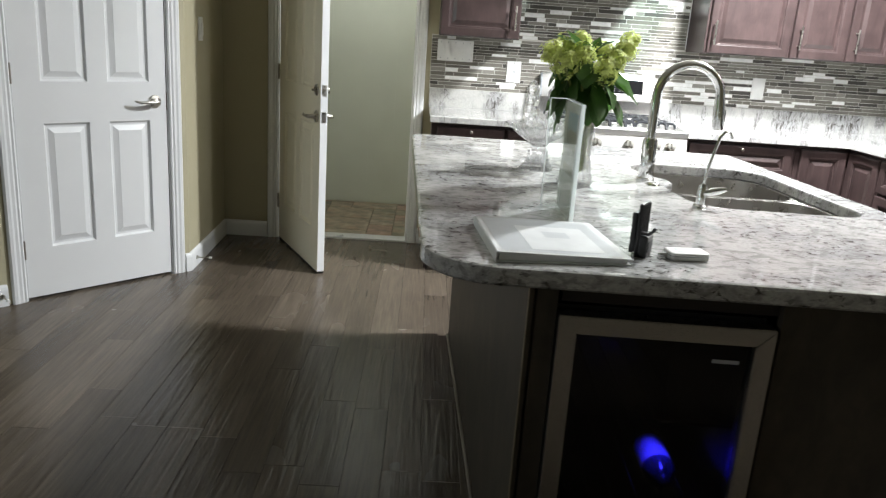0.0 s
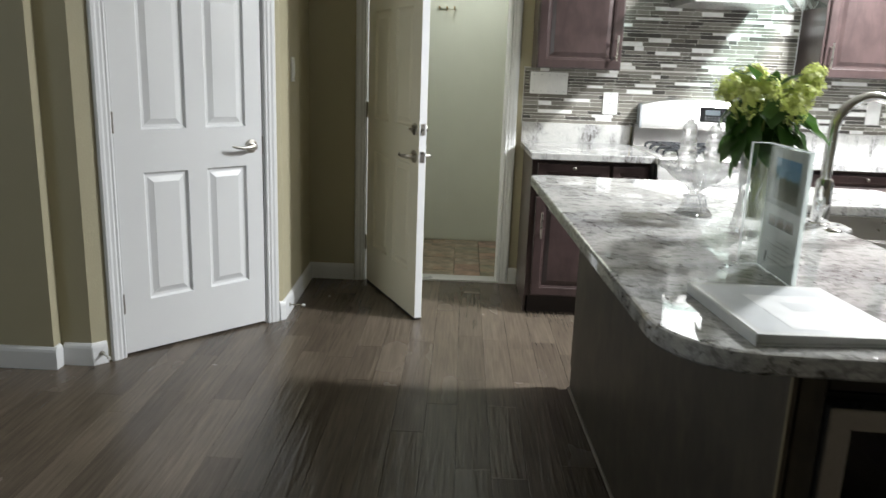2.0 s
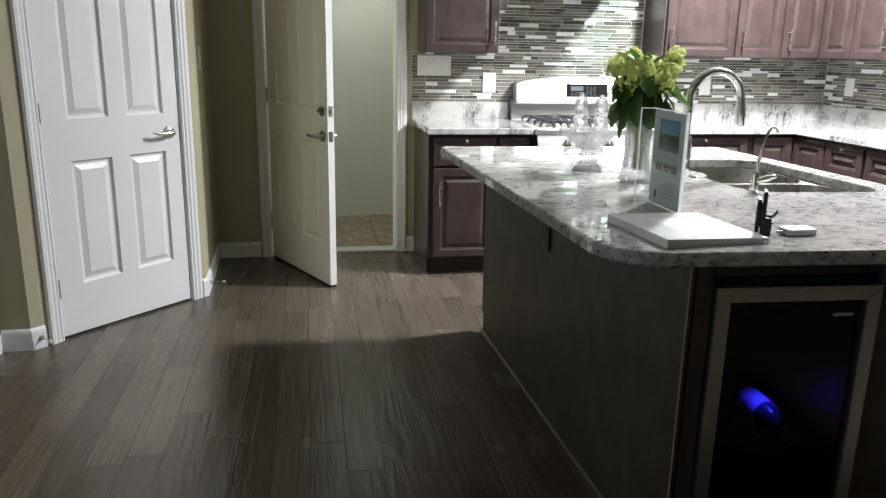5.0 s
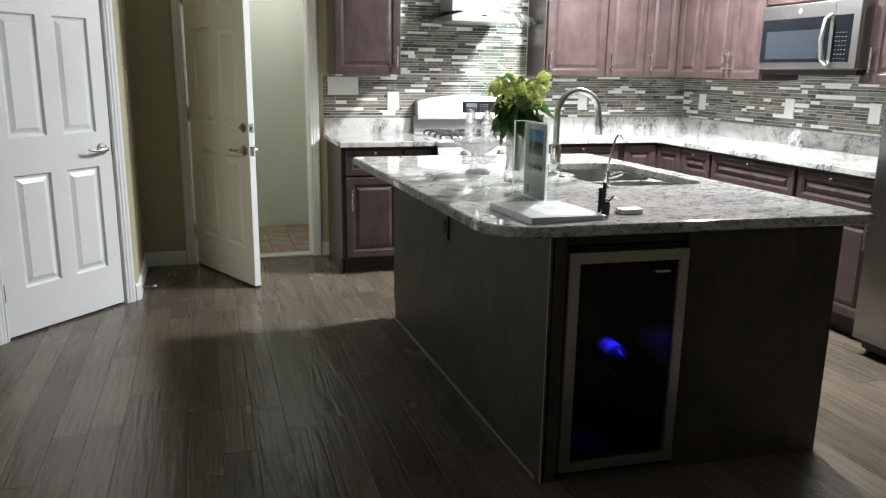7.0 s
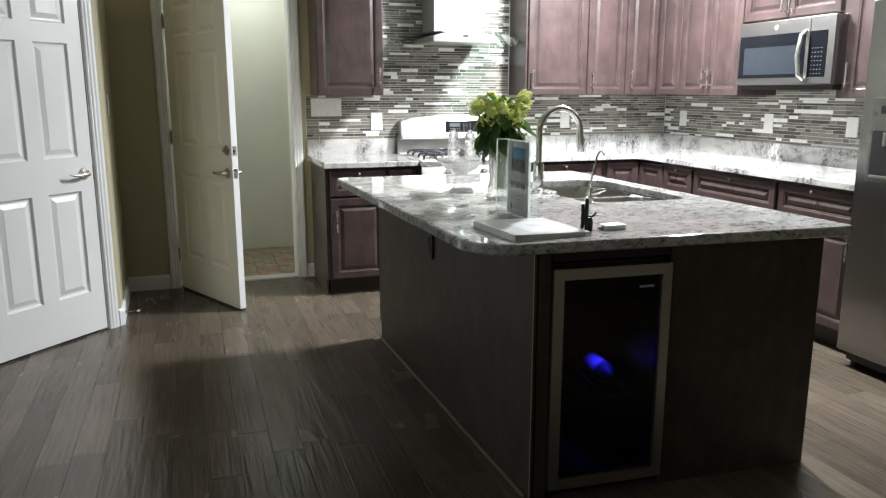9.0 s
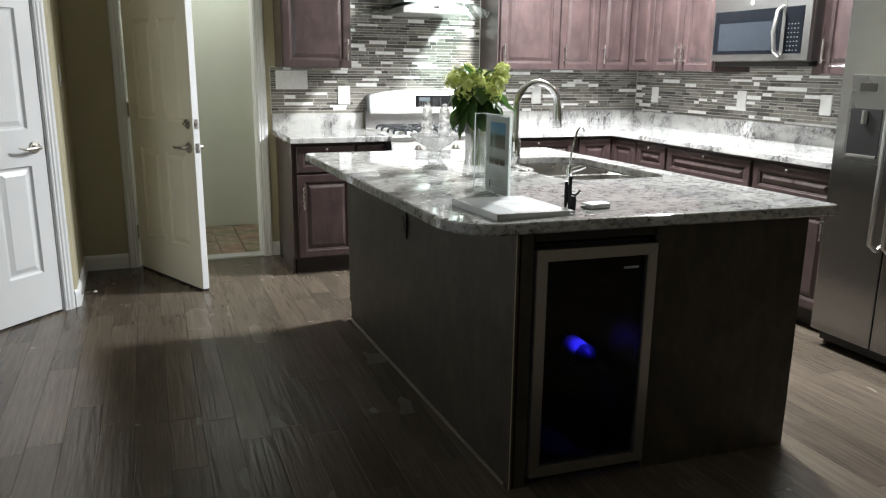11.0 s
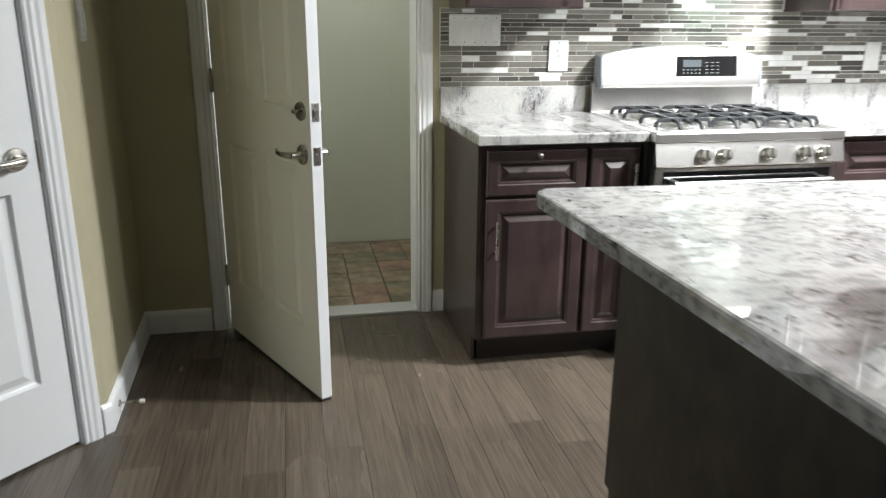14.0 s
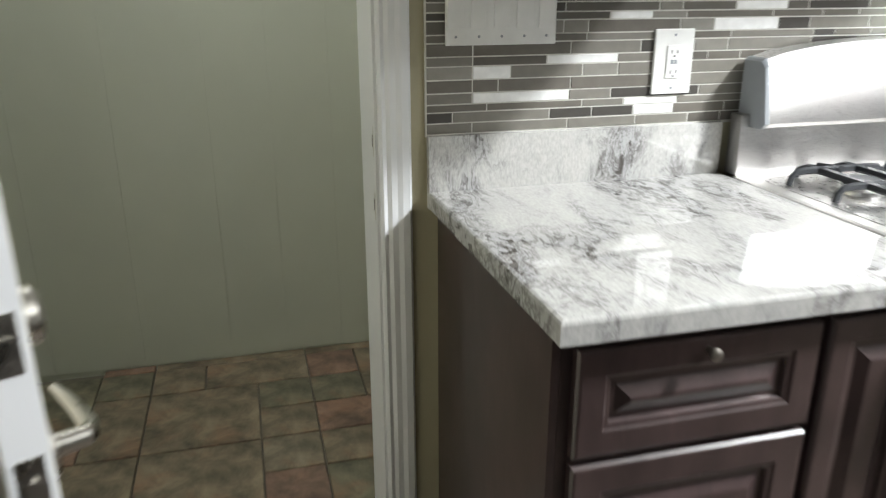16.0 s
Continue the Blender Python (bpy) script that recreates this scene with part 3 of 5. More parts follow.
LAUNDRY = Matrix.Translation((-0.770, LEFT, 0)) @ Matrix.Rotation(math.atan2(NORTH - LEFT, 0.827), 4, "Z")
casing("laundry_door_frame", LAUNDRY, 0.827, 2.04, "white fluted casing round the open doorway")
frame_strike = thing("strike_plate", Matrix.Translation((0.057, NORTH + 0.03, 0.0)), "pair of nickel strike plates on the door jamb", "strike plate")
for z in (0.875, 1.005):
    part("plate", box(-0.0025, -0.02, z - 0.03, -0.0002, 0.012, z + 0.03, 0.0006), NICKEL, frame_strike)
    part("keeper", box(-0.003, -0.012, z - 0.012, -0.0024, 0.002, z + 0.012), BLACK, frame_strike)
hinge_pose = Matrix.Translation((-0.763, 4.882, 0.014)) @ Matrix.Rotation(radians(-64.3), 4, "Z")
door_2 = six_panel_door("door_2", hinge_pose, 0.806, 2.02, 0.04, [(0.12, 0.36), (0.45, 0.69)], DOOR_Z, CREAM,
                        "cream six-panel door standing open", (0.235, 1.043, 1.80), [(0.856, 0.029), (0.996, 0.029)])
lever(door_2, 0.75, 0.856, -1, 0.115)
lever(door_2, 0.75, 0.856, -1, 0.115, 0.04)
bolt = part("deadbolt", lathe([(0, 0), (0.03, 0), (0.031, 0.005), (0.027, 0.011), (0, 0.012)], 24), NICKEL, door_2, "round nickel deadbolt", True)
bolt.matrix_local = Matrix.Translation((0.75, 0, 0.996)) @ Matrix.Rotation(radians(90), 4, "X")
part("thumb_turn", box(0.738, -0.03, 0.990, 0.762, -0.012, 1.002, 0.002), NICKEL, door_2)
outer = part("deadbolt_cylinder", lathe([(0, 0), (0.03, 0), (0.029, 0.016), (0.02, 0.022), (0, 0.023)], 24), NICKEL, door_2, smooth=True)
outer.matrix_local = Matrix.Translation((0.75, 0.04, 0.996)) @ Matrix.Rotation(radians(-90), 4, "X")
part("door_edge", box(0.8055, 0.0008, 0.001, 0.8068, 0.0392, 2.019), WHITE, door_2, "white painted door edge")
# black strip gives the dark gap line below the door as colour
part("gap_shade_strip", box(0.004, 0.002, -0.012, 0.802, 0.038, 0.0), BLACK, door_2, "black strip standing in for the shade under the door")
tagged(link_mesh("threshold", box(-0.770, NORTH - 0.012, -0.012, 0.057, 5.06, 0.012, 0.006), paint("threshold_alloy", (0.45, 0.46, 0.45), 0.35, 0.05)), "grey metal threshold in the doorway", "threshold", kind="structure")


def door_stop(m, label):
    ob = thing("door_stop", m, label, "door stop", "door stops")
    part("rod", tube([(0, 0, 0), (0, -0.07, 0)], 0.0035, 8), NICKEL, ob)
    part("flange", cyl((0, 0, 0), (0, -0.006, 0), 0.011, seg=14), NICKEL, ob)
    part("tip", cyl((0, -0.068, 0), (0, -0.083, 0), 0.0075, 0.0065, 12), PLASTIC, ob, "white rubber tip")


door_stop(m45 @ Matrix.Translation((0.035, -0.015, 0.05)), "nickel rod door stop with white tip on the baseboard")
mrec, _ = run(PANTRY_B, (-1.122, 5.07))
door_stop(mrec @ Matrix.Translation((0.09, -0.015, 0.05)), "nickel rod door stop with white tip on the baseboard")


# ---- plates on the walls ----
def wall_plate(m, w, h, kind, label):
    """A white cover plate with its devices; the face looks along -y."""
    ob = thing("switch_plate" if kind == "switch" else "outlet", m, label, "light switch" if kind == "switch" else "outlet", "wall plates")
    part("plate", box(-w / 2, -0.007, -h / 2, w / 2, 0, h / 2, 0.002), PLASTIC, ob)
    if kind == "switch":
        n = max(1, round(w / 0.046))
        for k in range(n):
            x = (k - (n - 1) / 2) * 0.0455
            part("rocker", box(x - 0.0165, -0.0095, -0.033, x + 0.0165, -0.006, 0.033, 0.001), PLASTIC, ob)
            for dz in (-0.048, 0.048):
                part("screw", cyl((x, -0.0065, dz), (x, -0.0078, dz), 0.0028, seg=8), GREY, ob)
    elif kind == "outlet":
        part("receptacle", box(-0.0165, -0.0095, -0.033, 0.0165, -0.006, 0.033, 0.001), PLASTIC, ob)
        for dz in (-0.02, 0.02):
            part("slot", box(-0.0075, -0.0098, dz - 0.004, -0.0055, -0.0094, dz + 0.004), BLACK, ob)
            part("slot", box(0.0055, -0.0098, dz - 0.003, 0.0075, -0.0094, dz + 0.003), BLACK, ob)
            part("ground_hole", cyl((0, -0.0094, dz - 0.0085), (0, -0.0099, dz - 0.0085), 0.0022, seg=8), BLACK, ob)
        part("button", box(-0.007, -0.0103, -0.0045, -0.001, -0.0094, 0.0045), GREY, ob)
        part("button", box(0.001, -0.0103, -0.0045, 0.007, -0.0094, 0.0045), GREY, ob)
        for dz in (-0.053, 0.053):
            part("screw", cyl((0, -0.0065, dz), (0, -0.0078, dz), 0.003, seg=8), GREY, ob)
    return ob


TILE_Y, TILE_X = NORTH - 0.010, EAST - 0.010
EASTWARD = Matrix.Rotation(radians(-90), 4, "Z")
wall_plate(Matrix.Translation((0.304, TILE_Y, 1.249)), 0.222, 0.128, "switch", "wide white switch plate with rocker switches on mosaic tile")
wall_plate(Matrix.Translation((0.676, TILE_Y, 1.144)), 0.088, 0.130, "outlet", "white outlet with plate on mosaic tile")
wall_plate(Matrix.Translation((2.228, TILE_Y, 1.14)), 0.08, 0.13, "blank", "white wall plate on mosaic tile")
for y in (4.68, 3.71, 3.0):
    wall_plate(Matrix.Translation((TILE_X, y, 1.15)) @ EASTWARD, 0.085, 0.122, "blank", "white wall plate on mosaic tile by the counter")
wall_plate(mrec @ Matrix.Translation((0.30, 0, 1.28)), 0.075, 0.125, "switch", "white light switch on the olive-beige wall")

thermostat = thing("thermostat", Matrix.Translation((-2.14, 3.325, 1.635)), "white plastic thermostat on the olive-beige wall", "thermostat")
part("case", box(-0.07, -0.026, -0.055, 0.07, 0, 0.055, 0.006), PLASTIC, thermostat)
part("screen", box(-0.045, -0.0275, 0.0, 0.03, -0.0255, 0.04), GREY, thermostat)


# ---- kitchen cabinets ----
def front_mesh(x0, z0, x1, z1, stile=0.055):
    """A raised-panel cabinet front; its face looks along -y from y=-0.02."""
    s = min(stile, (x1 - x0) * 0.24, (z1 - z0) * 0.3)
    prof = [(0, -0.014), (0.003, -0.019), (0.007, -0.020), (s - 0.010, -0.020), (s - 0.006, -0.0175), (s, -0.0165), (s + 0.003, -0.009),
            (s + 0.011, -0.009), (s + 0.030, -0.0185), (s + 0.032, -0.019)]
    return rings_panel(x0, z0, x1, z1, prof, -0.001)


def bar_handle(parent, p0, p1, y=-0.02):
    """A slim bar pull between two ends given as (x, z)."""
    a, b = Vector((p0[0], y - 0.032, p0[1])), Vector((p1[0], y - 0.032, p1[1]))
    bm = tube([a, b], 0.0055, 10)
    d = (b - a)
    for f in (0.16, 0.84):
        q = a + d * f
        tube([q, (q.x, y, q.z)], 0.0042, 8, bm)
    part("handle", bm, NICKEL, parent, "slim satin nickel bar handle", True)


def knob(parent, x, z, y=-0.02):
    k = part("knob", lathe([(0, 0), (0.005, 0), (0.004, 0.010), (0.009, 0.015), (0.010, 0.020), (0.006, 0.023), (0, 0.024)], 16), HINGE, parent, "small round dark knob", True)
    k.matrix_local = Matrix.Translation((x, y, z)) @ Matrix.Rotation(radians(90), 4, "X")


def cabinet(name, m, w, depth, z0, z1, fronts, label, kick=False, end_panel=0):
    """A cabinet unit: body, fronts with handles, and a toe kick; x=0 is its left side, y=0 its face."""
    ob = thing(name, m, label, "cabinet", "kitchen cabinets")
    zb = 0.11 if kick else z0
    part("body", box(0, 0, zb, w, depth, z1, 0.0015), CABINET, ob)
    if kick:
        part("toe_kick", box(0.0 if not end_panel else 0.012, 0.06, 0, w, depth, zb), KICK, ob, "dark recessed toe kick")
        if end_panel:
            part("end_panel", box(-0.012, 0.055, 0, 0.0, depth, z1), CABINET, ob)
            part("end_panel_top", box(-0.012, 0.0, zb, 0.0, 0.055, z1), CABINET, ob)
    for f in fronts:
        x0, c0, x1, c1, kind = f[:5]
        d = part("drawer_front" if kind == "drawer" else "door", front_mesh(x0, c0, x1, c1), CABINET, ob)
        for hd in f[5:]:
            if len(hd) == 2:
                knob(d, *hd)
            else:
                bar_handle(d, hd[:2], hd[2:])
    return ob


TOP = 0.867
FACE = 4.345
cabinet("base_cabinet", Matrix.Translation((0.192, FACE, 0)), 0.612, NORTH - FACE - 0.003, 0, TOP - 0.002,
                 [(0.018, 0.677, 0.396, 0.846, "drawer", (0.21, 0.825)), (0.018, 0.118, 0.396, 0.665, "door", (0.054, 0.445, 0.054, 0.59)),
                  (0.412, 0.118, 0.606, 0.846, "door", (0.578, 0.645, 0.578, 0.79))],
                 "dark reddish-brown base cabinet with drawer and raised-panel doors", True, 1)
cabinet("base_cabinet", Matrix.Translation((1.613, FACE, 0)), 0.635, NORTH - FACE - 0.003, 0, TOP - 0.002,
        [(0.02, 0.677, 0.615, 0.846, "drawer", (0.317, 0.825)), (0.02, 0.118, 0.313, 0.665, "door", (0.28, 0.5, 0.28, 0.62)), (0.322, 0.118, 0.615, 0.665, "door", (0.355, 0.5, 0.355, 0.62))],
        "dark reddish-brown base cabinet with drawer and two doors", True)
FACE_E = 2.565
corner = thing("corner_cabinet", Matrix.Translation((2.25, FACE, 0)), "dark reddish-brown corner base cabinet with folding raised-panel doors", "cabinet", "kitchen cabinets")
part("body", box(0, 0.0, 0.11, 0.92, NORTH - FACE - 0.003, TOP - 0.002), CABINET, corner)
part("body_return", box(FACE_E - 2.25, -0.325, 0.11, 0.92, -0.001, TOP - 0.002), CABINET, corner)
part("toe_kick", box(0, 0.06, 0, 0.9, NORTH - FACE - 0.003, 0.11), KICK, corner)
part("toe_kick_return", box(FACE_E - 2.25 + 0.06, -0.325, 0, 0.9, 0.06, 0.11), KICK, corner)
part("door", front_mesh(0.025, 0.118, 0.292, 0.846), CABINET, corner)
side = part("door", front_mesh(0.022, 0.118, 0.318, 0.846), CABINET, corner)
side.matrix_local = Matrix.Translation((FACE_E - 2.25, 0.0, 0)) @ EASTWARD


def east(y):
    return Matrix.Translation((FACE_E, y, 0)) @ EASTWARD


DEPTH_E = EAST - FACE_E - 0.003
cabinet("base_cabinet", east(4.018), 0.335, DEPTH_E, 0, TOP - 0.002, [(0.008, 0.677, 0.327, 0.846, "drawer", (0.167, 0.825)), (0.008, 0.118, 0.327, 0.665, "door", (0.295, 0.5, 0.295, 0.62))],
        "dark reddish-brown narrow base cabinet with drawer and door", True)
cabinet("base_cabinet", east(3.68), 0.785, DEPTH_E, 0, TOP - 0.002, [(0.014, 0.677, 0.771, 0.846, "drawer", (0.39, 0.825)), (0.014, 0.118, 0.388, 0.665, "door", (0.352, 0.5, 0.352, 0.62)), (0.397, 0.118, 0.771, 0.665, "door", (0.433, 0.5, 0.433, 0.62))],
        "dark reddish-brown wide base cabinet with drawer and two doors", True)
cabinet("base_cabinet", east(2.892), 0.60, DEPTH_E, 0, TOP - 0.002, [(0.012, 0.677, 0.588, 0.846, "drawer", (0.27, 0.825)), (0.012, 0.118, 0.588, 0.665, "door", (0.55, 0.5, 0.55, 0.62))],
        "dark reddish-brown base cabinet with drawer and door beside the refrigerator", True)

UP0, UP1 = 1.335, 2.32
UFACE = 4.64
cabinet("wall_cabinet", Matrix.Translation((0.195, UFACE, 0)), 0.463, NORTH - UFACE - 0.003, UP0, UP1, [(0.004, UP0 + 0.003, 0.459, UP1, "door", (0.43, 1.385, 0.43, 1.52))],
        "dark reddish-brown wall cabinet with one raised-panel door")
cabinet("wall_cabinet", Matrix.Translation((1.738, UFACE, 0)), 0.83, NORTH - UFACE - 0.003, UP0, UP1,
        [(0.014, UP0 + 0.003, 0.496, UP1, "door", (0.04, 1.385, 0.04, 1.52)), (0.505, UP0 + 0.003, 0.826, UP1, "door", (0.54, 1.385, 0.54, 1.52))],
        "dark reddish-brown wall cabinet with two raised-panel doors")
UFACE_E = 2.87
ucor = thing("corner_wall_cabinet", Matrix.Translation((2.571, UFACE, 0)), "dark reddish-brown corner wall cabinet with raised-panel doors", "cabinet", "kitchen cabinets")
part("body", box(0, 0, UP0, EAST - 2.574, NORTH - UFACE - 0.003, UP1), CABINET, ucor)
part("body_return", box(UFACE_E - 2.571, -0.31, UP0, EAST - 2.574, -0.001, UP1), CABINET, ucor)
d = part("door", front_mesh(0.004, UP0 + 0.003, 0.277, UP1), CABINET, ucor)
bar_handle(d, (0.04, 1.385), (0.04, 1.52))
d = part("door", front_mesh(0.022, UP0 + 0.003, 0.305, UP1), CABINET, ucor)
d.matrix_local = Matrix.Translation((UFACE_E - 2.571, 0, 0)) @ EASTWARD


def east_up(y):
    return Matrix.Translation((UFACE_E, y, 0)) @ EASTWARD


DUP = EAST - UFACE_E - 0.003
cabinet("wall_cabinet", east_up(4.328), 0.66, DUP, UP0, UP1, [(0.004, UP0 + 0.003, 0.334, UP1, "door", (0.305, 1.385, 0.305, 1.52)), (0.340, UP0 + 0.003, 0.656, UP1, "door", (0.37, 1.385, 0.37, 1.52))],
        "dark reddish-brown wall cabinet with two raised-panel doors")
cabinet("wall_cabinet", east_up(3.665), 0.80, DUP, 1.80, UP1, [(0.004, 1.803, 0.398, UP1, "door", (0.37, 1.83, 0.37, 1.93)), (0.404, 1.803, 0.796, UP1, "door", (0.432, 1.83, 0.432, 1.93))],
        "dark reddish-brown short wall cabinet above the microwave")
cabinet("wall_cabinet", east_up(2.862), 0.58, DUP, UP0 - 0.01, UP1, [(0.075, UP0 - 0.006, 0.576, UP1, "door", (0.105, 1.385, 0.105, 1.52))],
        "dark reddish-brown wall cabinet beside the refrigerator")

# ---- stone counters ----
C0, C1 = TOP, 0.905
tagged(link_mesh("countertop", slab([(0.170, 4.298), (0.814, 4.298), (0.814, 4.935), (0.158, 4.935)], C0, C1), GRANITE), "polished pale granite countertop with dark flecks", "countertop")
tagged(link_mesh("countertop", slab([(1.608, 4.298), (2.525, 4.298), (2.525, 2.29), (3.154, 2.29), (3.154, 4.935), (1.608, 4.935)], C0, C1), GRANITE), "L-shaped polished pale granite countertop with dark flecks", "countertop")
for nm, a in (("left", (0.158, 4.934, C0, 0.808, NORTH - 0.001, 1.015)), ("back", (1.608, 4.934, C0, 3.152, NORTH - 0.001, 1.015)), ("side", (3.153, 2.29, C0, EAST - 0.001, NORTH - 0.001, 1.015))):
    tagged(link_mesh("backsplash_slab", box(*a, 0.0015), GRANITE), "polished granite backsplash strip against the wall", "backsplash")

# ---- island ----
ISL = Matrix.Translation((0.86, 2.45, 0)) 
island = thing("kitchen_island", ISL, "dark brown wooden kitchen island with plain panels", "kitchen island")
X0, X1, Y0, Y1 = -0.525, 0.566, -0.976, 0.874
skew(part("side_panel", box(X0, Y0 + 0.02, 0.0, X0 + 0.02, Y1, TOP - 0.002, 0.0015), ISLAND, island))
skew(part("corner_post", box(X0 - 0.002, Y0, 0.0, X0 + 0.007, Y0 + 0.02, TOP - 0.002, 0.002), ISLAND, island))
# thin paler strip: the corner's edge highlight put in as colour
skew(part("edge_glint_band", box(X0 - 0.0032, Y0 - 0.0005, 0.0, X0 - 0.0021, Y0 + 0.006, TOP - 0.002), plain("edge_glint_tone", (0.30, 0.24, 0.15), 0.45), island, "pale strip standing in for the highlight on the corner edge"))
skew(part("face_strip", box(X0 + 0.013, Y0 + 0.004, 0.0, X0 + 0.056, Y0 + 0.024, TOP - 0.002, 0.002), ISLAND, island))
skew(part("face_panel", box(X0 + 0.495, Y0, 0.0, X1, Y0 + 0.02, TOP - 0.002, 0.002), ISLAND, island))
skew(part("end_panel", box(X1 - 0.02, Y0 + 0.02, 0.0, X1, Y1, TOP - 0.002, 0.002), ISLAND, island))
skew(part("back_panel", box(X0 + 0.02, Y1 - 0.04, 0.10, X1 - 0.02, Y1 - 0.02, TOP - 0.002), CABINET, island))
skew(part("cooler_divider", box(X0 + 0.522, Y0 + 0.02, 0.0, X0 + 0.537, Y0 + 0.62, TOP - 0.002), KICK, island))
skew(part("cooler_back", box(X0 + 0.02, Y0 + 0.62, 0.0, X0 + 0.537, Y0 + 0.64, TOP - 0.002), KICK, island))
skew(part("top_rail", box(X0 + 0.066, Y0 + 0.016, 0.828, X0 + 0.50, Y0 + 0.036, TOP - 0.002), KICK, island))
skew(part("shoe_moulding", tube([(X0 - 0.004, Y0 + 0.03, 0.006), (X0 - 0.004, Y1, 0.006)], 0.007, 8), plain("shoe_wood", (0.13, 0.105, 0.08), 0.4), island))
skew(part("kick_notch", box(X0 + 0.002, Y1, 0.10, X0 + 0.02, Y1 + 0.03, TOP - 0.002), ISLAND, island))
iout = thing("outlet", ISL @ Matrix.Translation((X0 - 0.0045, 0.047, 0.70)) @ Matrix.Rotation(radians(-90), 4, "Z"), "black outlet on the dark island side", "outlet", "wall plates")
part("plate", box(-0.036, -0.006, -0.058, 0.036, 0, 0.058, 0.002), BLACK, iout)
part("receptacle", box(-0.016, -0.008, -0.033, 0.016, -0.005, 0.033, 0.001), BLACK_GLASS, iout)
SINKS = [round_rect(0.075, 0.115, 0.545, 0.515, [0.06, 0.09, 0.13, 0.13]), round_rect(0.085, -0.255, 0.545, 0.085, [0.10, 0.10, 0.08, 0.05])]


def sink_cutout():
    """The cut-out in the stone: two rounded lobes with a tongue of stone for the faucet between them."""
    pts = round_rect(0.062, -0.268, 0.558, 0.528, [0.10, 0.10, 0.13, 0.13], 8)
    tongue = [(0.062, 0.27), (0.068, 0.235), (0.088, 0.205), (0.112, 0.18), (0.118, 0.145), (0.112, 0.105), (0.090, 0.082), (0.070, 0.055), (0.062, 0.02)]
    return pts + tongue


OUTLINE = round_rect(-0.742, -1.018, 0.652, 0.966, [0.15, 0.02, 0.03, 0.06], 10)
top = tagged(link_mesh("island_countertop", slab(OUTLINE, C0, C1, 0.008, [sink_cutout()]), GRANITE_ISLAND), "polished speckled granite island top with a rounded corner", "countertop")
top.matrix_world = ISL
skew(top)
SINK_STEEL = metal("satin_sink_steel", (0.40, 0.385, 0.36), 0.3)
sink = thing("sink", ISL, "double-bowl brushed steel undermount sink", "sink")
for nm, o in zip(("far_bowl", "near_bowl"), SINKS):
    skew(part(nm, bowl(o, C0 + 0.0015, 0.2), SINK_STEEL, sink, smooth=True))
skew(part("rim", slab(round_rect(0.04, -0.29, 0.58, 0.55, 0.1), C0 - 0.012, C0 - 0.001, 0.001, [offset_loop(o, -0.008) for o in SINKS]), STEEL, sink))

# ---- faucets ----
FM = Matrix.Translation((0.888, 2.592, C1))
faucet = thing("kitchen_faucet", FM, "tall chrome gooseneck faucet on the granite island", "faucet")
part("base", lathe([(0, 0), (0.030, 0), (0.030, 0.004), (0.025, 0.008), (0.0255, 0.01), (0.0245, 0.130), (0.020, 0.138), (0, 0.138)], 28), CHROME, faucet, smooth=True)
arc = [(0, 0, 0.118), (0, 0, 0.20), (0, 0, 0.275)]
R = 0.105
for k in range(1, 13):
    a = radians(180 - k * 15.5)
    arc.append((R + R * math.cos(a), 0, 0.275 + R * math.sin(a)))
last = Vector(arc[-1])
part("spout", tube(arc, 0.0155, 16), CHROME, faucet, smooth=True)
part("spray_head", tube([last + Vector((0.0005, 0, 0.01)), last + Vector((0.003, 0, -0.02)), last + Vector((0.006, 0, -0.075)), last + Vector((0.007, 0, -0.085))], [0.0165, 0.0185, 0.0195, 0.017], 16), CHROME, faucet, smooth=True)
part("spray_button", box(last.x + 0.014, -0.006, last.z - 0.06, last.x + 0.025, 0.006, last.z - 0.02, 0.002), BLACK, faucet)
hd = part("lever", tube([(0, 0, 0.075), (-0.018, -0.03, 0.078), (-0.024, -0.042, 0.08)], [0.014, 0.014, 0.012], 14), CHROME, faucet, smooth=True)
part("lever_arm", tube([(-0.024, -0.04, 0.082), (-0.032, -0.055, 0.125)], [0.006, 0.004], 10), CHROME, hd, smooth=True)
tap = thing("filter_tap", Matrix.Translation((0.928, 2.172, C1)), "small chrome drinking water tap with a slim curved spout", "faucet")
part("base", lathe([(0, 0), (0.021, 0), (0.021, 0.003), (0.013, 0.008), (0.0125, 0.055), (0.009, 0.065), (0, 0.066)], 20), CHROME, tap, smooth=True)
part("spout", tube([(0, 0, 0.06), (0.004, 0, 0.10), (0.016, 0, 0.155), (0.026, 0, 0.195), (0.038, 0, 0.212), (0.052, 0, 0.21), (0.06, 0, 0.195)], 0.0045, 10), CHROME, tap, smooth=True)
part("lever", tube([(0.004, -0.008, 0.04), (0.03, -0.02, 0.05), (0.055, -0.03, 0.058)], [0.009, 0.012, 0.006], 10), CHROME, tap, smooth=True)
cap = thing("sink_hole_cap", Matrix.Translation((0.885, 2.49, C1)), "round chrome cap beside the faucet", "sink cap")
part("cap", lathe([(0, 0.008), (0.018, 0.007), (0.023, 0.003), (0.024, 0), (0, 0)], 24), CHROME, cap, smooth=True)

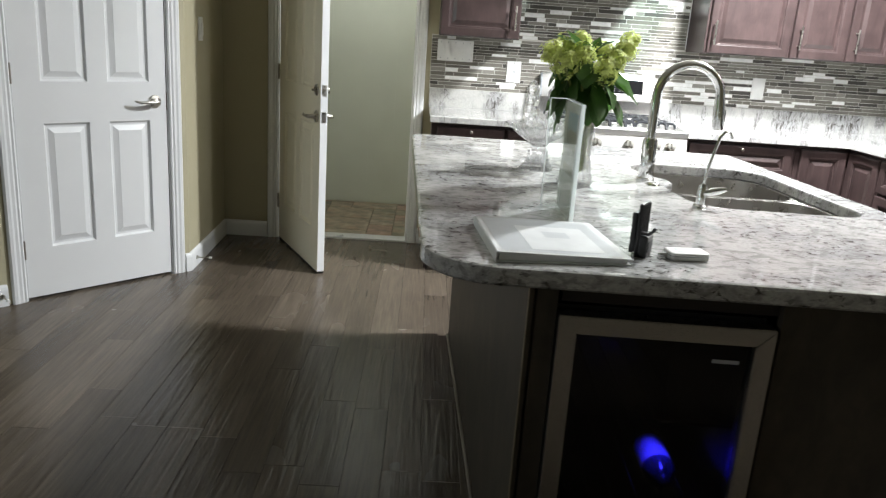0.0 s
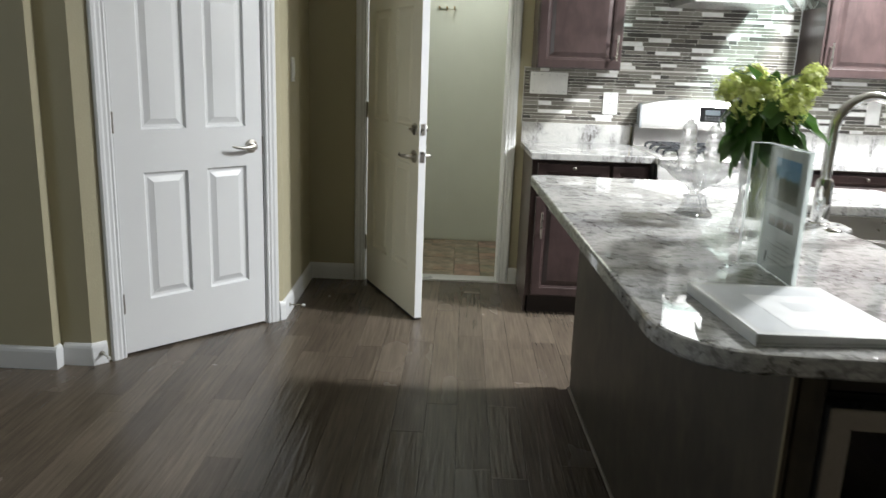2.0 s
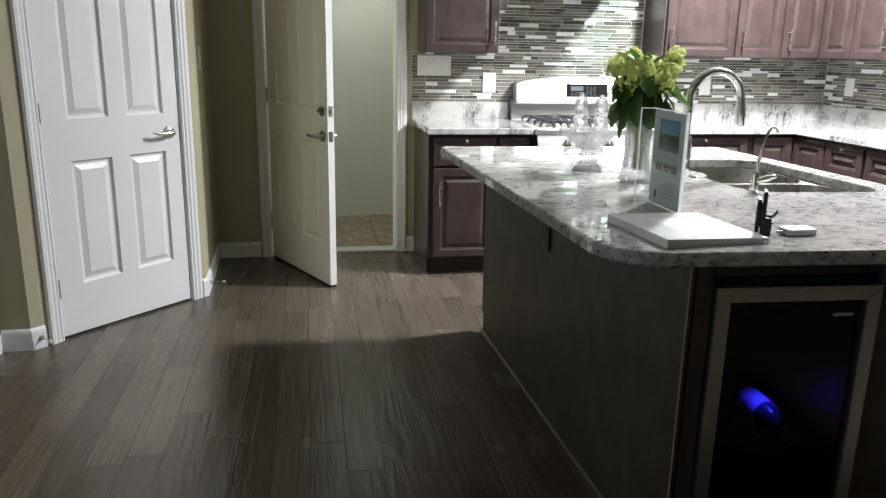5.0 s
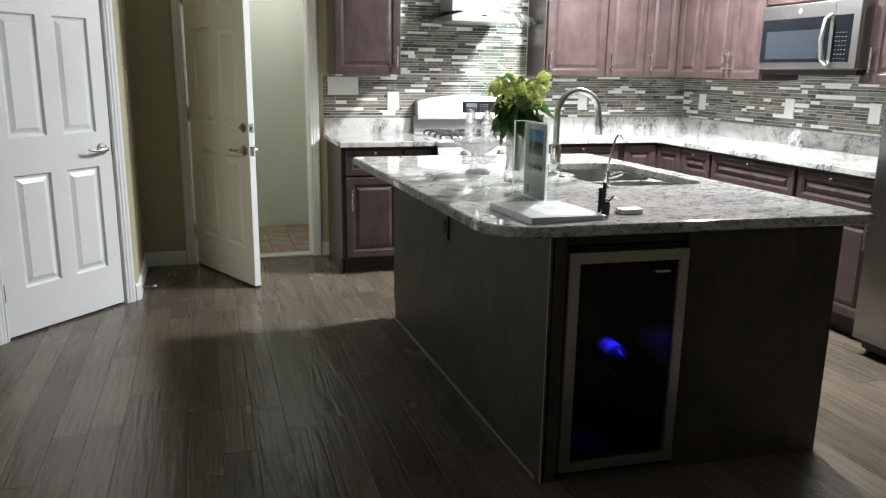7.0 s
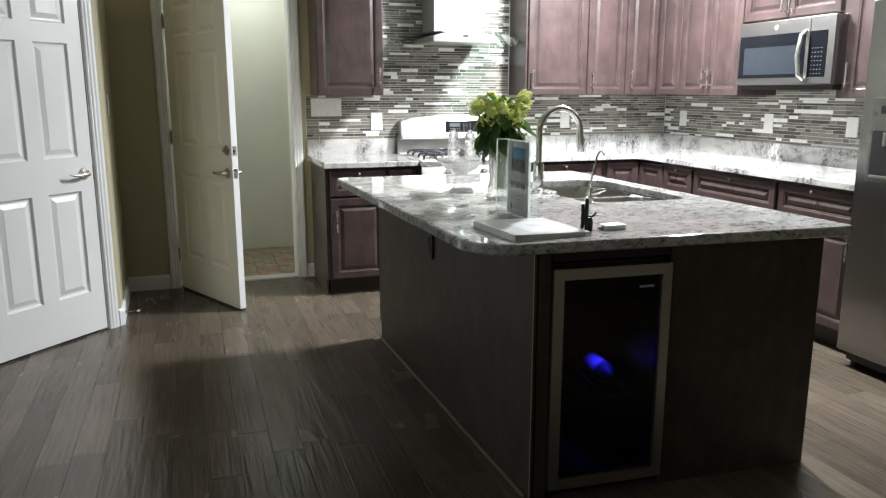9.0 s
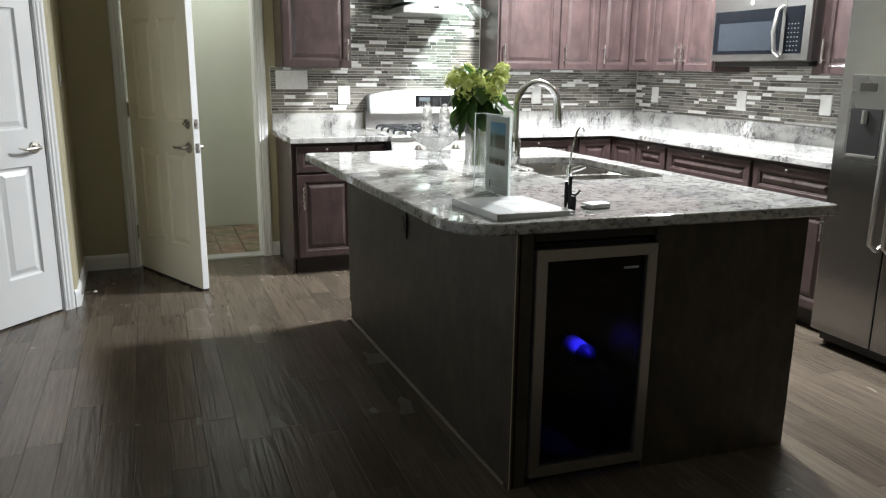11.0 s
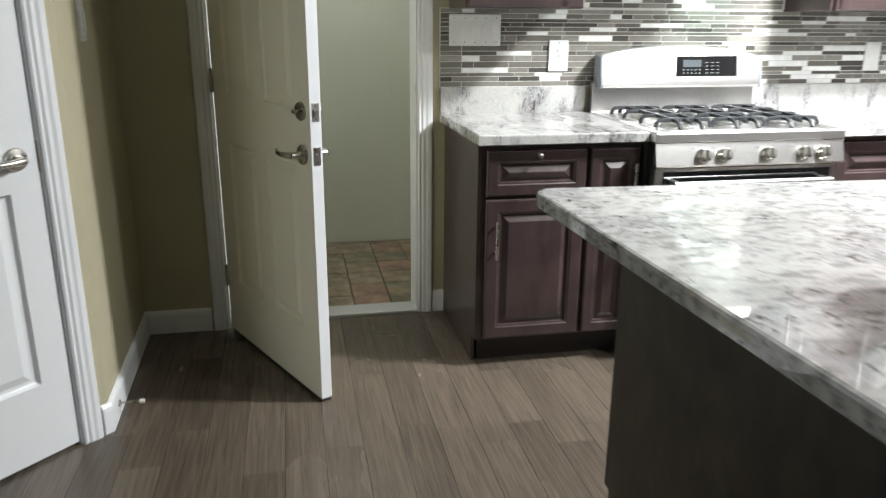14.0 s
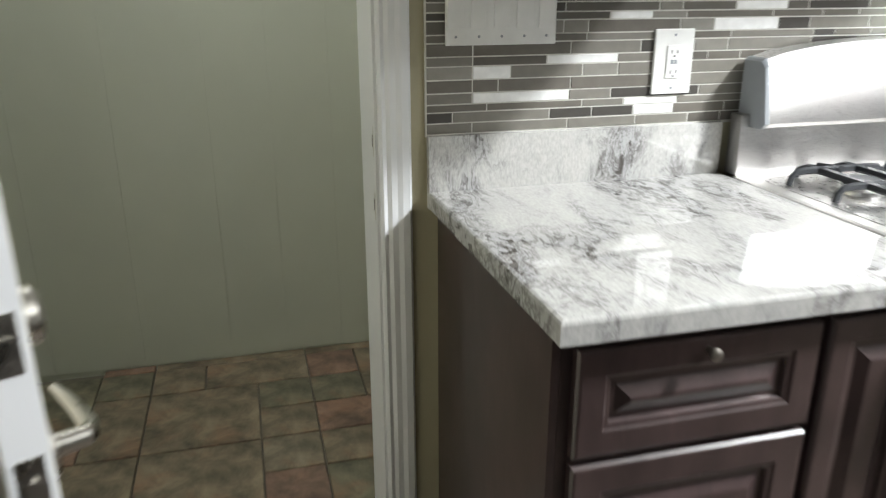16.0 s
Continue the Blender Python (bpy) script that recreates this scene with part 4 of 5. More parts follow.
# ---- wine cooler in the island ----
cooler = thing("wine_cooler", Matrix.Translation((0.426, 1.503, 0)) @ Matrix.Rotation(radians(-2.85), 4, "Z"), "built-in wine cooler with steel frame and black glass door", "wine cooler")
CW = 0.426
part("cabinet_floor", box(0.004, 0.03, 0.0, CW - 0.004, 0.6, 0.04), BLACK, cooler)
part("cabinet_roof", box(0.004, 0.03, 0.80, CW - 0.004, 0.6, 0.815), BLACK, cooler)
part("cabinet_side", box(0.004, 0.03, 0.04, 0.014, 0.6, 0.80), BLACK, cooler)
part("cabinet_side", box(CW - 0.014, 0.03, 0.04, CW - 0.004, 0.6, 0.80), BLACK, cooler)
part("cabinet_back", box(0.014, 0.56, 0.04, CW - 0.014, 0.57, 0.80), BLACK, cooler)
bm = bmesh.new()
F = 0.037
o = [(0, 0.04), (CW, 0.04), (CW, 0.808), (0, 0.808)]
i2 = [(F, 0.04 + F), (CW - F, 0.04 + F), (CW - F, 0.808 - F), (F, 0.808 - F)]
door = part("door", box(0.004, 0.012, 0.044, CW - 0.004, 0.024, 0.06), BLACK, cooler)
for k in range(4):
    a, b2, c, dd = o[k], o[(k + 1) % 4], i2[(k + 1) % 4], i2[k]
    bm = bmesh.new()
    vs = [[bm.verts.new((p[0], y, p[1])) for p in (a, b2, c, dd)] for y in (-0.022, 0.02)]
    bm.faces.new(vs[0])
    bm.faces.new(vs[1][::-1])
    for q in range(4):
        bm.faces.new((vs[0][q], vs[0][(q + 1) % 4], vs[1][(q + 1) % 4], vs[1][q]))
    bmesh.ops.bevel(bm, geom=bm.edges[:], offset=0.002, segments=2, affect="EDGES")
    part("frame_rail", bm, MID_STEEL, door, "brushed steel door frame")
part("glass_pane", box(F - 0.002, -0.006, 0.04 + F - 0.002, CW - F + 0.002, 0.002, 0.808 - F + 0.002), SMOKED, door, "dark smoked glass")
part("badge", box(CW - F - 0.075, -0.0075, 0.726, CW - F - 0.022, -0.0062, 0.7335), plain("badge_silver", (0.4, 0.41, 0.43), 0.3), door, "small silver badge")
part("vent_gap", box(0.01, 0.03, 0.0, CW - 0.01, 0.04, 0.036), BLACK, cooler)
for z in (0.33, 0.56):
    rack = bmesh.new()
    for k in range(8):
        tube([(0.02 + k * 0.056, 0.06, z), (0.02 + k * 0.056, 0.5, z)], 0.003, 6, rack)
    tube([(0.016, 0.06, z - 0.005), (CW - 0.016, 0.06, z - 0.005)], 0.004, 6, rack)
    part("rack", rack, BLACK, cooler)
led = bpy.data.lights.new("cooler_led", "AREA")
led.energy, led.color, led.size, led.spread = 0.34, (0.03, 0.025, 1.0), 0.05, radians(48)
led_ob = new("cooler_led", led)
led_ob.matrix_world = cooler.matrix_world @ Matrix.Translation((0.30, 0.22, 0.545))
bottle = thing("wine_bottle", cooler.matrix_world @ Matrix.Translation((0.31, 0.06, 0.355)) @ Matrix.Rotation(radians(-90), 4, "X"), "wine bottle lying on the cooler rack under blue light", "bottle")
part("glass_body", lathe([(0, 0), (0.0145, 0), (0.0145, 0.02), (0.0135, 0.022), (0.0135, 0.08), (0.02, 0.1), (0.037, 0.125), (0.0375, 0.29), (0.034, 0.3), (0, 0.298)], 24), plain("bottle_glass", (0.05, 0.06, 0.09), 0.12), bottle, smooth=True)
part("label", lathe([(0.0378, 0.15), (0.0378, 0.25)], 24), PAPER, bottle, "pale paper label")
part("foil_cap", lathe([(0, -0.001), (0.0152, -0.001), (0.0152, 0.05), (0.0145, 0.05)], 24), plain("foil", (0.3, 0.28, 0.25), 0.35, 0.6), bottle)

# ---- range ----
RX0, RX1 = 0.815, 1.600
stove = thing("gas_range", Matrix.Translation((RX0, 4.27, 0)), "stainless steel gas range with black grates and oven window", "stove")
RW = RX1 - RX0
part("body", box(0.0, 0.045, 0.10, RW, 0.675, 0.875), STEEL, stove)
part("kick", box(0.02, 0.07, 0.0, RW - 0.02, 0.6, 0.10), BLACK, stove)
part("cooktop", slab(round_rect(0, -0.012, RW, 0.63, 0.012, 4), 0.868, 0.907, 0.008), STEEL, stove)
part("cooktop_well", slab(round_rect(0.035, 0.022, RW - 0.035, 0.585, 0.04, 5), 0.907, 0.9085, 0.001), STEEL_H, stove)
bm = bmesh.new()
ends = [[bm.verts.new((x, y, z)) for y, z in ((0.045, 0.780), (-0.026, 0.780), (-0.028, 0.786), (-0.004, 0.866), (0.045, 0.866))] for x in (0.006, RW - 0.006)]
for q in range(5):
    bm.faces.new((ends[0][q], ends[0][(q + 1) % 5], ends[1][(q + 1) % 5], ends[1][q]))
bm.faces.new(ends[0])
bm.faces.new(ends[1][::-1])
part("control_panel", bm, STEEL_H, stove, "sloping brushed steel knob panel")
LEAN = Matrix.Rotation(radians(-16.7), 4, "X")
for x in (0.193, 0.275, 0.455, 0.605, 0.685):
    k = part("control_knob", lathe([(0, 0), (0.027, 0), (0.028, 0.006), (0.025, 0.010), (0.0235, 0.03), (0.02, 0.034), (0, 0.035)], 20), NICKEL, stove, "round steel burner knob", True)
    k.matrix_local = Matrix.Translation((x, -0.0178, 0.82)) @ LEAN @ Matrix.Rotation(radians(90), 4, "X")
    part("grip", box(-0.004, -0.018, 0.034, 0.004, 0.018, 0.042, 0.002), NICKEL, k)
    for j in range(3):
        mk = part("mark", box(-0.05 + j * 0.006, -0.0008, -0.0025, -0.047 + j * 0.006, 0.0004, 0.0025), GREY, stove)
        mk.matrix_local = Matrix.Translation((x, -0.0108, 0.845)) @ LEAN
for z0, z1, nm in ((0.512, 0.772, "upper_oven_door"), (0.105, 0.504, "lower_oven_door")):
    oven = part(nm, box(0.012, -0.005, z0, RW - 0.012, 0.045, z1, 0.004), STEEL_H, stove)
    part("oven_window", box(0.046, -0.0085, z0 + 0.012, RW - 0.046, -0.0045, z1 - 0.012, 0.0015), BLACK_GLASS, oven, "black oven window glass")
    zh = z1 - 0.052
    part("oven_handle", tube([(0.070, -0.055, zh), (RW - 0.070, -0.055, zh)], 0.0135, 14), STEEL_H, oven, smooth=True)
    for x in (0.085, RW - 0.085):
        part("handle_post", box(x - 0.012, -0.055, zh - 0.010, x + 0.012, -0.008, zh + 0.010, 0.003), STEEL_H, oven)
part("side_gap", box(0.0, 0.0, 0.10, 0.010, 0.044, 0.866), BLACK, stove)
part("backguard", box(0.005, 0.618, 0.907, RW - 0.005, 0.658, 1.036, 0.002), MID_STEEL, stove)


def head_shape(x0, x1, proud=0.0, n=20):
    """A length of the range's control head, under its curved crown."""
    bm = bmesh.new()
    rings = []
    for k in range(n + 1):
        x = x0 + (x1 - x0) * k / n
        f = min(1.0, max(0.0, (x - 0.024) / (RW - 0.024)))
        crown = 1.143 + 0.044 * (1 - (2 * f - 1) ** 2) ** 0.6 + proud
        rings.append([bm.verts.new((x, y, z)) for y, z in ((0.66, 1.014 - proud), (0.582, 1.014 - proud), (0.571 - proud, 1.024), (0.592 - proud, crown - 0.012), (0.604, crown), (0.66, crown))])
    for a, c in zip(rings, rings[1:]):
        for q in range(6):
            bm.faces.new((a[q], a[(q + 1) % 6], c[(q + 1) % 6], c[q]))
    bm.faces.new(rings[0])
    bm.faces.new(rings[-1][::-1])
    return bm


head = part("control_head", head_shape(0.034, RW - 0.010), STEEL_H, stove, "curved steel control head", True)
for a, b2 in ((0.024, 0.0338), (RW - 0.0098, RW)):
    part("end_cap", head_shape(a, b2, 0.0025, 2), GREY, head, "grey end cap")
disp = part("display", box(0.200, -0.003, 0, 0.490, 0.003, 0.088, 0.003), BLACK_GLASS, head, "black glass display panel with buttons")
disp.matrix_local = Matrix.Translation((0.170, 0.5765, 1.060)) @ Matrix.Rotation(radians(-9), 4, "X")
part("display_screen", box(0.232, -0.0042, 0.040, 0.318, -0.0028, 0.070), plain("screen", (0.095, 0.11, 0.12), 0.1), disp, "pale grey clock screen")
PRINT = plain("panel_print", (0.26, 0.27, 0.28), 0.4)
for r in range(2):
    for c in range(5):
        part("button", cyl((0.236 + c * 0.019, -0.0028, 0.014 + r * 0.014), (0.236 + c * 0.019, -0.0036, 0.014 + r * 0.014), 0.0032, seg=10), PRINT, disp)
for r in range(4):
    for c in range(3):
        part("button", box(0.340 + c * 0.026, -0.0036, 0.013 + r * 0.015, 0.352 + c * 0.026, -0.0028, 0.0155 + r * 0.015), PRINT, disp)
part("display_frame", box(0.486, -0.0045, -0.001, 0.492, -0.002, 0.089, 0.0008), CHROME, disp)


def grate(x0, x1):
    """A cast iron burner grate: two long bars and cross fingers whose ends arch down to the well."""
    bm = bmesh.new()
    z, y0, y1 = 0.938, 0.032, 0.572
    w = x1 - x0

    def arch(p, q, r=0.0082):
        a, b = Vector(p), Vector(q)
        d = b - a
        pts = [(a.x, a.y, 0.910), (a.x + d.x * 0.015, a.y + d.y * 0.015, z - 0.012), (a.x + d.x * 0.06, a.y + d.y * 0.06, z - 0.002)]
        pts += [(a.x + d.x * f, a.y + d.y * f, z) for f in (0.15, 0.85)]
        pts += [(b.x - d.x * 0.06, b.y - d.y * 0.06, z - 0.002), (b.x - d.x * 0.015, b.y - d.y * 0.015, z - 0.012), (b.x, b.y, 0.910)]
        tube(pts, r, 6, bm)
    for f in (0.30, 0.70):
        arch((x0 + w * f, y0, 0), (x0 + w * f, y1, 0))
    for f in (0.12, 0.36, 0.64, 0.88):
        yc = y0 + (y1 - y0) * f
        arch((x0, yc, 0), (x1, yc, 0), 0.0076)
    tube([(x0 + w * 0.5, y0 + 0.01, z - 0.006), (x0 + w * 0.5, y0 + 0.075, z + 0.001)], 0.0075, 6, bm)
    tube([(x0 + w * 0.5, y1 - 0.075, z + 0.001), (x0 + w * 0.5, y1 - 0.01, z - 0.006)], 0.0075, 6, bm)
    return bm


for a, b2 in ((0.052, 0.276), (0.283, 0.503), (0.510, 0.734)):
    part("grate", grate(a, b2), IRON, stove, "black cast iron grate", True)
    for yc in (0.17, 0.44):
        bn = part("burner", lathe([(0, 0.0), (0.052, 0.0), (0.050, 0.008), (0.040, 0.012), (0.040, 0.016), (0, 0.018)], 24), STEEL_H, stove, smooth=True)
        bn.matrix_local = Matrix.Translation(((a + b2) / 2, yc, 0.9085))
        part("burner_cap", lathe([(0, 0.017), (0.036, 0.016), (0.037, 0.022), (0.033, 0.026), (0, 0.027)], 24), IRON, bn, smooth=True)

# ---- range hood ----
HOOD_STEEL = metal("satin_hood_steel", (0.55, 0.55, 0.545), 0.6, (1, 1, 40))
hood = thing("range_hood", Matrix.Translation((1.205, NORTH - 0.012, 1.69)), "stainless chimney range hood with curved glass canopy", "range hood")
part("chimney", box(-0.174, -0.30, 0.085, 0.174, -0.001, CEIL - 1.692, 0.003), HOOD_STEEL, hood)
bm = bmesh.new()
rows = []
for k in range(25):
    f = k / 24 * 2 - 1
    rows.append((f * 0.232, 0.008, 0.088 - 0.045 * f * f))
vs = [[bm.verts.new(p) for p in ((x, -0.475, z0), (x, -0.475, z1), (x, -0.001, z1), (x, -0.001, z0))] for x, z0, z1 in rows]
for a, b2 in zip(vs, vs[1:]):
    for q in range(4):
        bm.faces.new((a[q], a[(q + 1) % 4], b2[(q + 1) % 4], b2[q]))
bm.faces.new(vs[0])
bm.faces.new(vs[-1][::-1])
part("hood_body", bm, STEEL_H, hood, smooth=True)
bm = bmesh.new()
top_v, bot_v = [], []
for k in range(33):
    f = k / 32 * 2 - 1
    x, z = f * 0.445, 0.094 - 0.092 * f * f
    top_v.append([bm.verts.new((x, y, z + 0.007)) for y in (-0.50, -0.001)])
    bot_v.append([bm.verts.new((x, y, z)) for y in (-0.50, -0.001)])
for k in range(32):
    bm.faces.new((top_v[k][0], top_v[k + 1][0], top_v[k + 1][1], top_v[k][1]))
    bm.faces.new((bot_v[k][0], bot_v[k][1], bot_v[k + 1][1], bot_v[k + 1][0]))
    bm.faces.new((top_v[k][0], bot_v[k][0], bot_v[k + 1][0], top_v[k + 1][0]))
    bm.faces.new((top_v[k][1], top_v[k + 1][1], bot_v[k + 1][1], bot_v[k][1]))
bm.faces.new((top_v[0][0], top_v[0][1], bot_v[0][1], bot_v[0][0]))
bm.faces.new((top_v[-1][0], bot_v[-1][0], bot_v[-1][1], top_v[-1][1]))
part("glass_canopy", bm, clear("canopy_glass", (0.85, 0.93, 0.91), 1.5), hood, "curved clear glass canopy", True)
part("button_strip", box(-0.018, -0.478, 0.042, 0.018, -0.4745, 0.052), BLACK, hood)

# ---- microwave ----
MW = 0.785
MICRO_GLASS = plain("microwave_glass", (0.006, 0.007, 0.009), 0.08, spec=0.1)
KEY_PRINT = plain("key_print", (0.13, 0.135, 0.14), 0.4)
MICRO_STEEL = metal("microwave_steel", (0.34, 0.335, 0.33), 0.32, (1.5, 1.5, 60))
micro = thing("microwave", Matrix.Translation((2.78, 3.605, 1.372)) @ EASTWARD, "stainless over-the-range microwave with black glass door", "microwave")
part("body", box(0, 0.02, 0.03, MW, EAST - 2.785, 0.412, 0.003), MICRO_STEEL, micro)
# added strip: closes the gap where lamp light leaked onto the backsplash
part("light_stop_strip", box(-0.056, 0.10, 0.0, -0.001, EAST - 2.785, 0.424), CABINET, micro, "added dark wood strip that stops light beside the microwave")
part("vent_grille", box(0.01, 0.03, 0.0, MW - 0.01, EAST - 2.79, 0.028), BLACK, micro)
mdoor = part("door", box(0.0, 0.0, 0.035, 0.60, 0.02, 0.412, 0.003), MICRO_STEEL, micro)
part("window", box(0.018, -0.004, 0.072, 0.572, 0.001, 0.330, 0.002), MICRO_GLASS, mdoor, "black glass window")
part("window_screen", box(0.065, -0.0055, 0.092, 0.52, -0.0035, 0.258), plain("mesh_screen", (0.022, 0.026, 0.032), 0.2, spec=0.12), mdoor)
part("handle", tube([(0.578, -0.004, 0.06), (0.578, -0.04, 0.085), (0.574, -0.055, 0.19), (0.578, -0.04, 0.31), (0.578, -0.004, 0.335)], [0.011, 0.012, 0.013, 0.012, 0.011], 12), STEEL_H, mdoor, smooth=True)
part("badge", cyl((0.33, -0.0005, 0.37), (0.33, -0.003, 0.37), 0.013, seg=20), plain("badge_white", (0.6, 0.62, 0.65), 0.3), mdoor, "round silver badge")
panel = part("control_panel", box(0.603, 0.0, 0.035, MW, 0.02, 0.412, 0.003), MICRO_STEEL, micro)
part("keypad", box(0.604, -0.003, 0.072, 0.735, 0.001, 0.330, 0.001), MICRO_GLASS, panel, "black keypad")
for r in range(7):
    for c in range(4):
        part("key", box(0.630 + c * 0.023, -0.0042, 0.088 + r * 0.024, 0.638 + c * 0.023, -0.0028, 0.0925 + r * 0.024), KEY_PRINT, panel)

# ---- refrigerator ----
fridge = thing("refrigerator", Matrix.Translation((2.42, 2.245, 0)) @ EASTWARD, "stainless side-by-side refrigerator with black water dispenser", "refrigerator")
FW = 0.905
part("body", box(0.003, 0.06, 0.06, FW - 0.003, EAST - 2.43, 1.765, 0.004), plain("fridge_side", (0.07, 0.07, 0.07), 0.45), fridge)
part("base_grille", box(0.02, 0.05, 0.025, FW - 0.02, 0.12, 0.075), BLACK, fridge)
for x in (0.05, FW - 0.05):
    part("foot", cyl((x, 0.08, 0), (x, 0.08, 0.03), 0.022, seg=12), BLACK, fridge)
DOOR_CORE = plain("fridge_door_side", (0.16, 0.16, 0.165), 0.5)
freezer = part("freezer_door", box(0.0, 0.010, 0.08, 0.34, 0.058, 1.78, 0.004), DOOR_CORE, fridge)
fresh = part("fridge_door", box(0.346, 0.010, 0.08, FW, 0.058, 1.78, 0.004), DOOR_CORE, fridge)
part("steel_skin", box(0.001, 0.0, 0.081, 0.339, 0.0095, 1.779, 0.004), FRIDGE_STEEL, freezer, "brushed steel door front")
part("steel_skin", box(0.347, 0.0, 0.081, FW - 0.001, 0.0095, 1.779, 0.004), FRIDGE_STEEL, fresh, "brushed steel door front")
DISPENSER = metal("dispenser_trim", (0.22, 0.22, 0.22), 0.3)
part("dispenser_frame", box(0.062, -0.006, 0.945, 0.262, 0.0, 1.335, 0.003), DISPENSER, freezer, "satin steel dispenser surround")
part("dispenser_recess", box(0.078, -0.0085, 0.965, 0.246, -0.004, 1.185, 0.002), BLACK, freezer, "black dispenser recess")
part("dispenser_panel", box(0.112, -0.0085, 1.262, 0.200, -0.005, 1.297, 0.001), BLACK_GLASS, freezer)
part("dispenser_nozzle", cyl((0.16, -0.012, 1.115), (0.16, -0.012, 1.175), 0.014, seg=14), MID_STEEL, freezer)
part("drip_tray", box(0.085, -0.014, 0.962, 0.24, -0.004, 0.975, 0.002), MID_STEEL, freezer)
for dobj, x in ((freezer, 0.308), (fresh, 0.378)):
    part("handle", tube([(x, -0.005, 0.55), (x, -0.05, 0.58), (x, -0.05, 1.55), (x, -0.005, 1.58)], 0.011, 12), STEEL_H, dobj, smooth=True)

# ---- things on the island ----
CRX, CRY = 0.530, 2.660


def on_island(x, y, turn=0.0):
    return Matrix.Translation((x, y, C1)) @ Matrix.Rotation(radians(turn), 4, "Z")


# binder
binder = thing("ring_binder", on_island(0.295, 1.495, 5), "white ring binder lying closed on the granite", "binder")


def wedge(x0, y0, x1, y1, za0, za1, zb0, zb1, bevel=0.002):
    """A board that is za0-za1 high at x0 and zb0-zb1 at x1."""
    bm = bmesh.new()
    vs = [bm.verts.new(p) for p in ((x0, y0, za0), (x1, y0, zb0), (x1, y1, zb0), (x0, y1, za0), (x0, y0, za1), (x1, y0, zb1), (x1, y1, zb1), (x0, y1, za1))]
    for f in ((3, 2, 1, 0), (4, 5, 6, 7), (0, 1, 5, 4), (1, 2, 6, 5), (2, 3, 7, 6), (3, 0, 4, 7)):
        bm.faces.new([vs[q] for q in f])
    bmesh.ops.bevel(bm, geom=bm.edges[:], offset=bevel, segments=2, affect="EDGES")
    return bm


BINDER = plain("binder_vinyl", (0.80, 0.81, 0.81), 0.25)
part("back_cover", box(0.0, 0.0, 0.0, 0.27, 0.30, 0.003, 0.001), BINDER, binder)
part("spine", box(-0.003, 0.0, 0.0, 0.0, 0.30, 0.020, 0.001), BINDER, binder)
part("front_cover", wedge(-0.002, -0.001, 0.272, 0.301, 0.0185, 0.0215, 0.0115, 0.0142, 0.0012), BINDER, binder)
part("paper_block", wedge(0.004, 0.004, 0.262, 0.296, 0.0035, 0.0175, 0.0035, 0.0112, 0.0005), PAPER, binder)


def slope(x):
    return 0.0217 + (x + 0.002) * (0.0142 - 0.0215) / 0.274 + 0.0003


for nm, a, col in (("cover_sheet", (0.012, 0.012, 0.255, 0.285), (0.55, 0.57, 0.59)), ("cover_block", (0.075, 0.03, 0.225, 0.225), (0.78, 0.79, 0.80)), ("cover_mark", (0.125, 0.13, 0.18, 0.18), (0.62, 0.64, 0.66))):
    bm = bmesh.new()
    lift = {"cover_sheet": 0, "cover_block": 0.0004, "cover_mark": 0.0008}[nm]
    bm.faces.new([bm.verts.new((x, y, slope(x) + lift)) for x, y in ((a[0], a[1]), (a[2], a[1]), (a[2], a[3]), (a[0], a[3]))])
    part(nm, bm, plain(nm, col, 0.3), binder)

# black stand and small white gadget
stand = thing("phone_stand", on_island(0.602, 1.612, 58), "small upright black plastic device holder", "phone stand")
part("back_plate", box(-0.027, -0.004, 0.0, 0.027, 0.003, 0.112, 0.0015), BLACK, stand)
part("rear_plate", box(-0.024, 0.006, 0.008, 0.024, 0.016, 0.092, 0.002), BLACK, stand)
part("spacer", box(-0.010, 0.0025, 0.02, 0.010, 0.0065, 0.08), BLACK, stand)
for x in (-0.024, -0.012, 0.0, 0.012, 0.024):
    part("rib", box(x - 0.0014, -0.0068, 0.04, x + 0.0014, -0.0035, 0.109, 0.0005), BLACK, stand)
part("claw", tube([(-0.018, -0.004, 0.052), (-0.019, -0.020, 0.050), (-0.019, -0.028, 0.057), (-0.019, -0.033, 0.066)], [0.004, 0.004, 0.0035, 0.003], 8), BLACK, stand, smooth=True)
part("cradle", box(-0.026, -0.022, 0.0, 0.016, -0.0035, 0.046, 0.004), BLACK, stand)
part("cradle_slot", box(-0.020, -0.0232, 0.012, 0.010, -0.0215, 0.036, 0.0005), IRON, stand)
gadget = thing("charger", on_island(0.70, 1.605, 4), "flat white plastic charger with short plug", "charger")
part("case", slab(round_rect(-0.042, -0.026, 0.042, 0.026, 0.01, 5), 0.0, 0.017, 0.004), PLASTIC, gadget)
part("lid_line", slab(round_rect(-0.0425, -0.0265, 0.0425, 0.0265, 0.01, 5), 0.009, 0.0102, 0.0003), GREY, gadget)
part("plug", tube([(-0.042, 0, 0.008), (-0.06, 0.002, 0.007)], [0.004, 0.003], 8), PLASTIC, gadget)
part("top_label", slab(round_rect(-0.025, -0.014, 0.025, 0.014, 0.006, 4), 0.017, 0.0176, 0.0002), plain("pale_label", (0.55, 0.62, 0.58), 0.4), gadget)

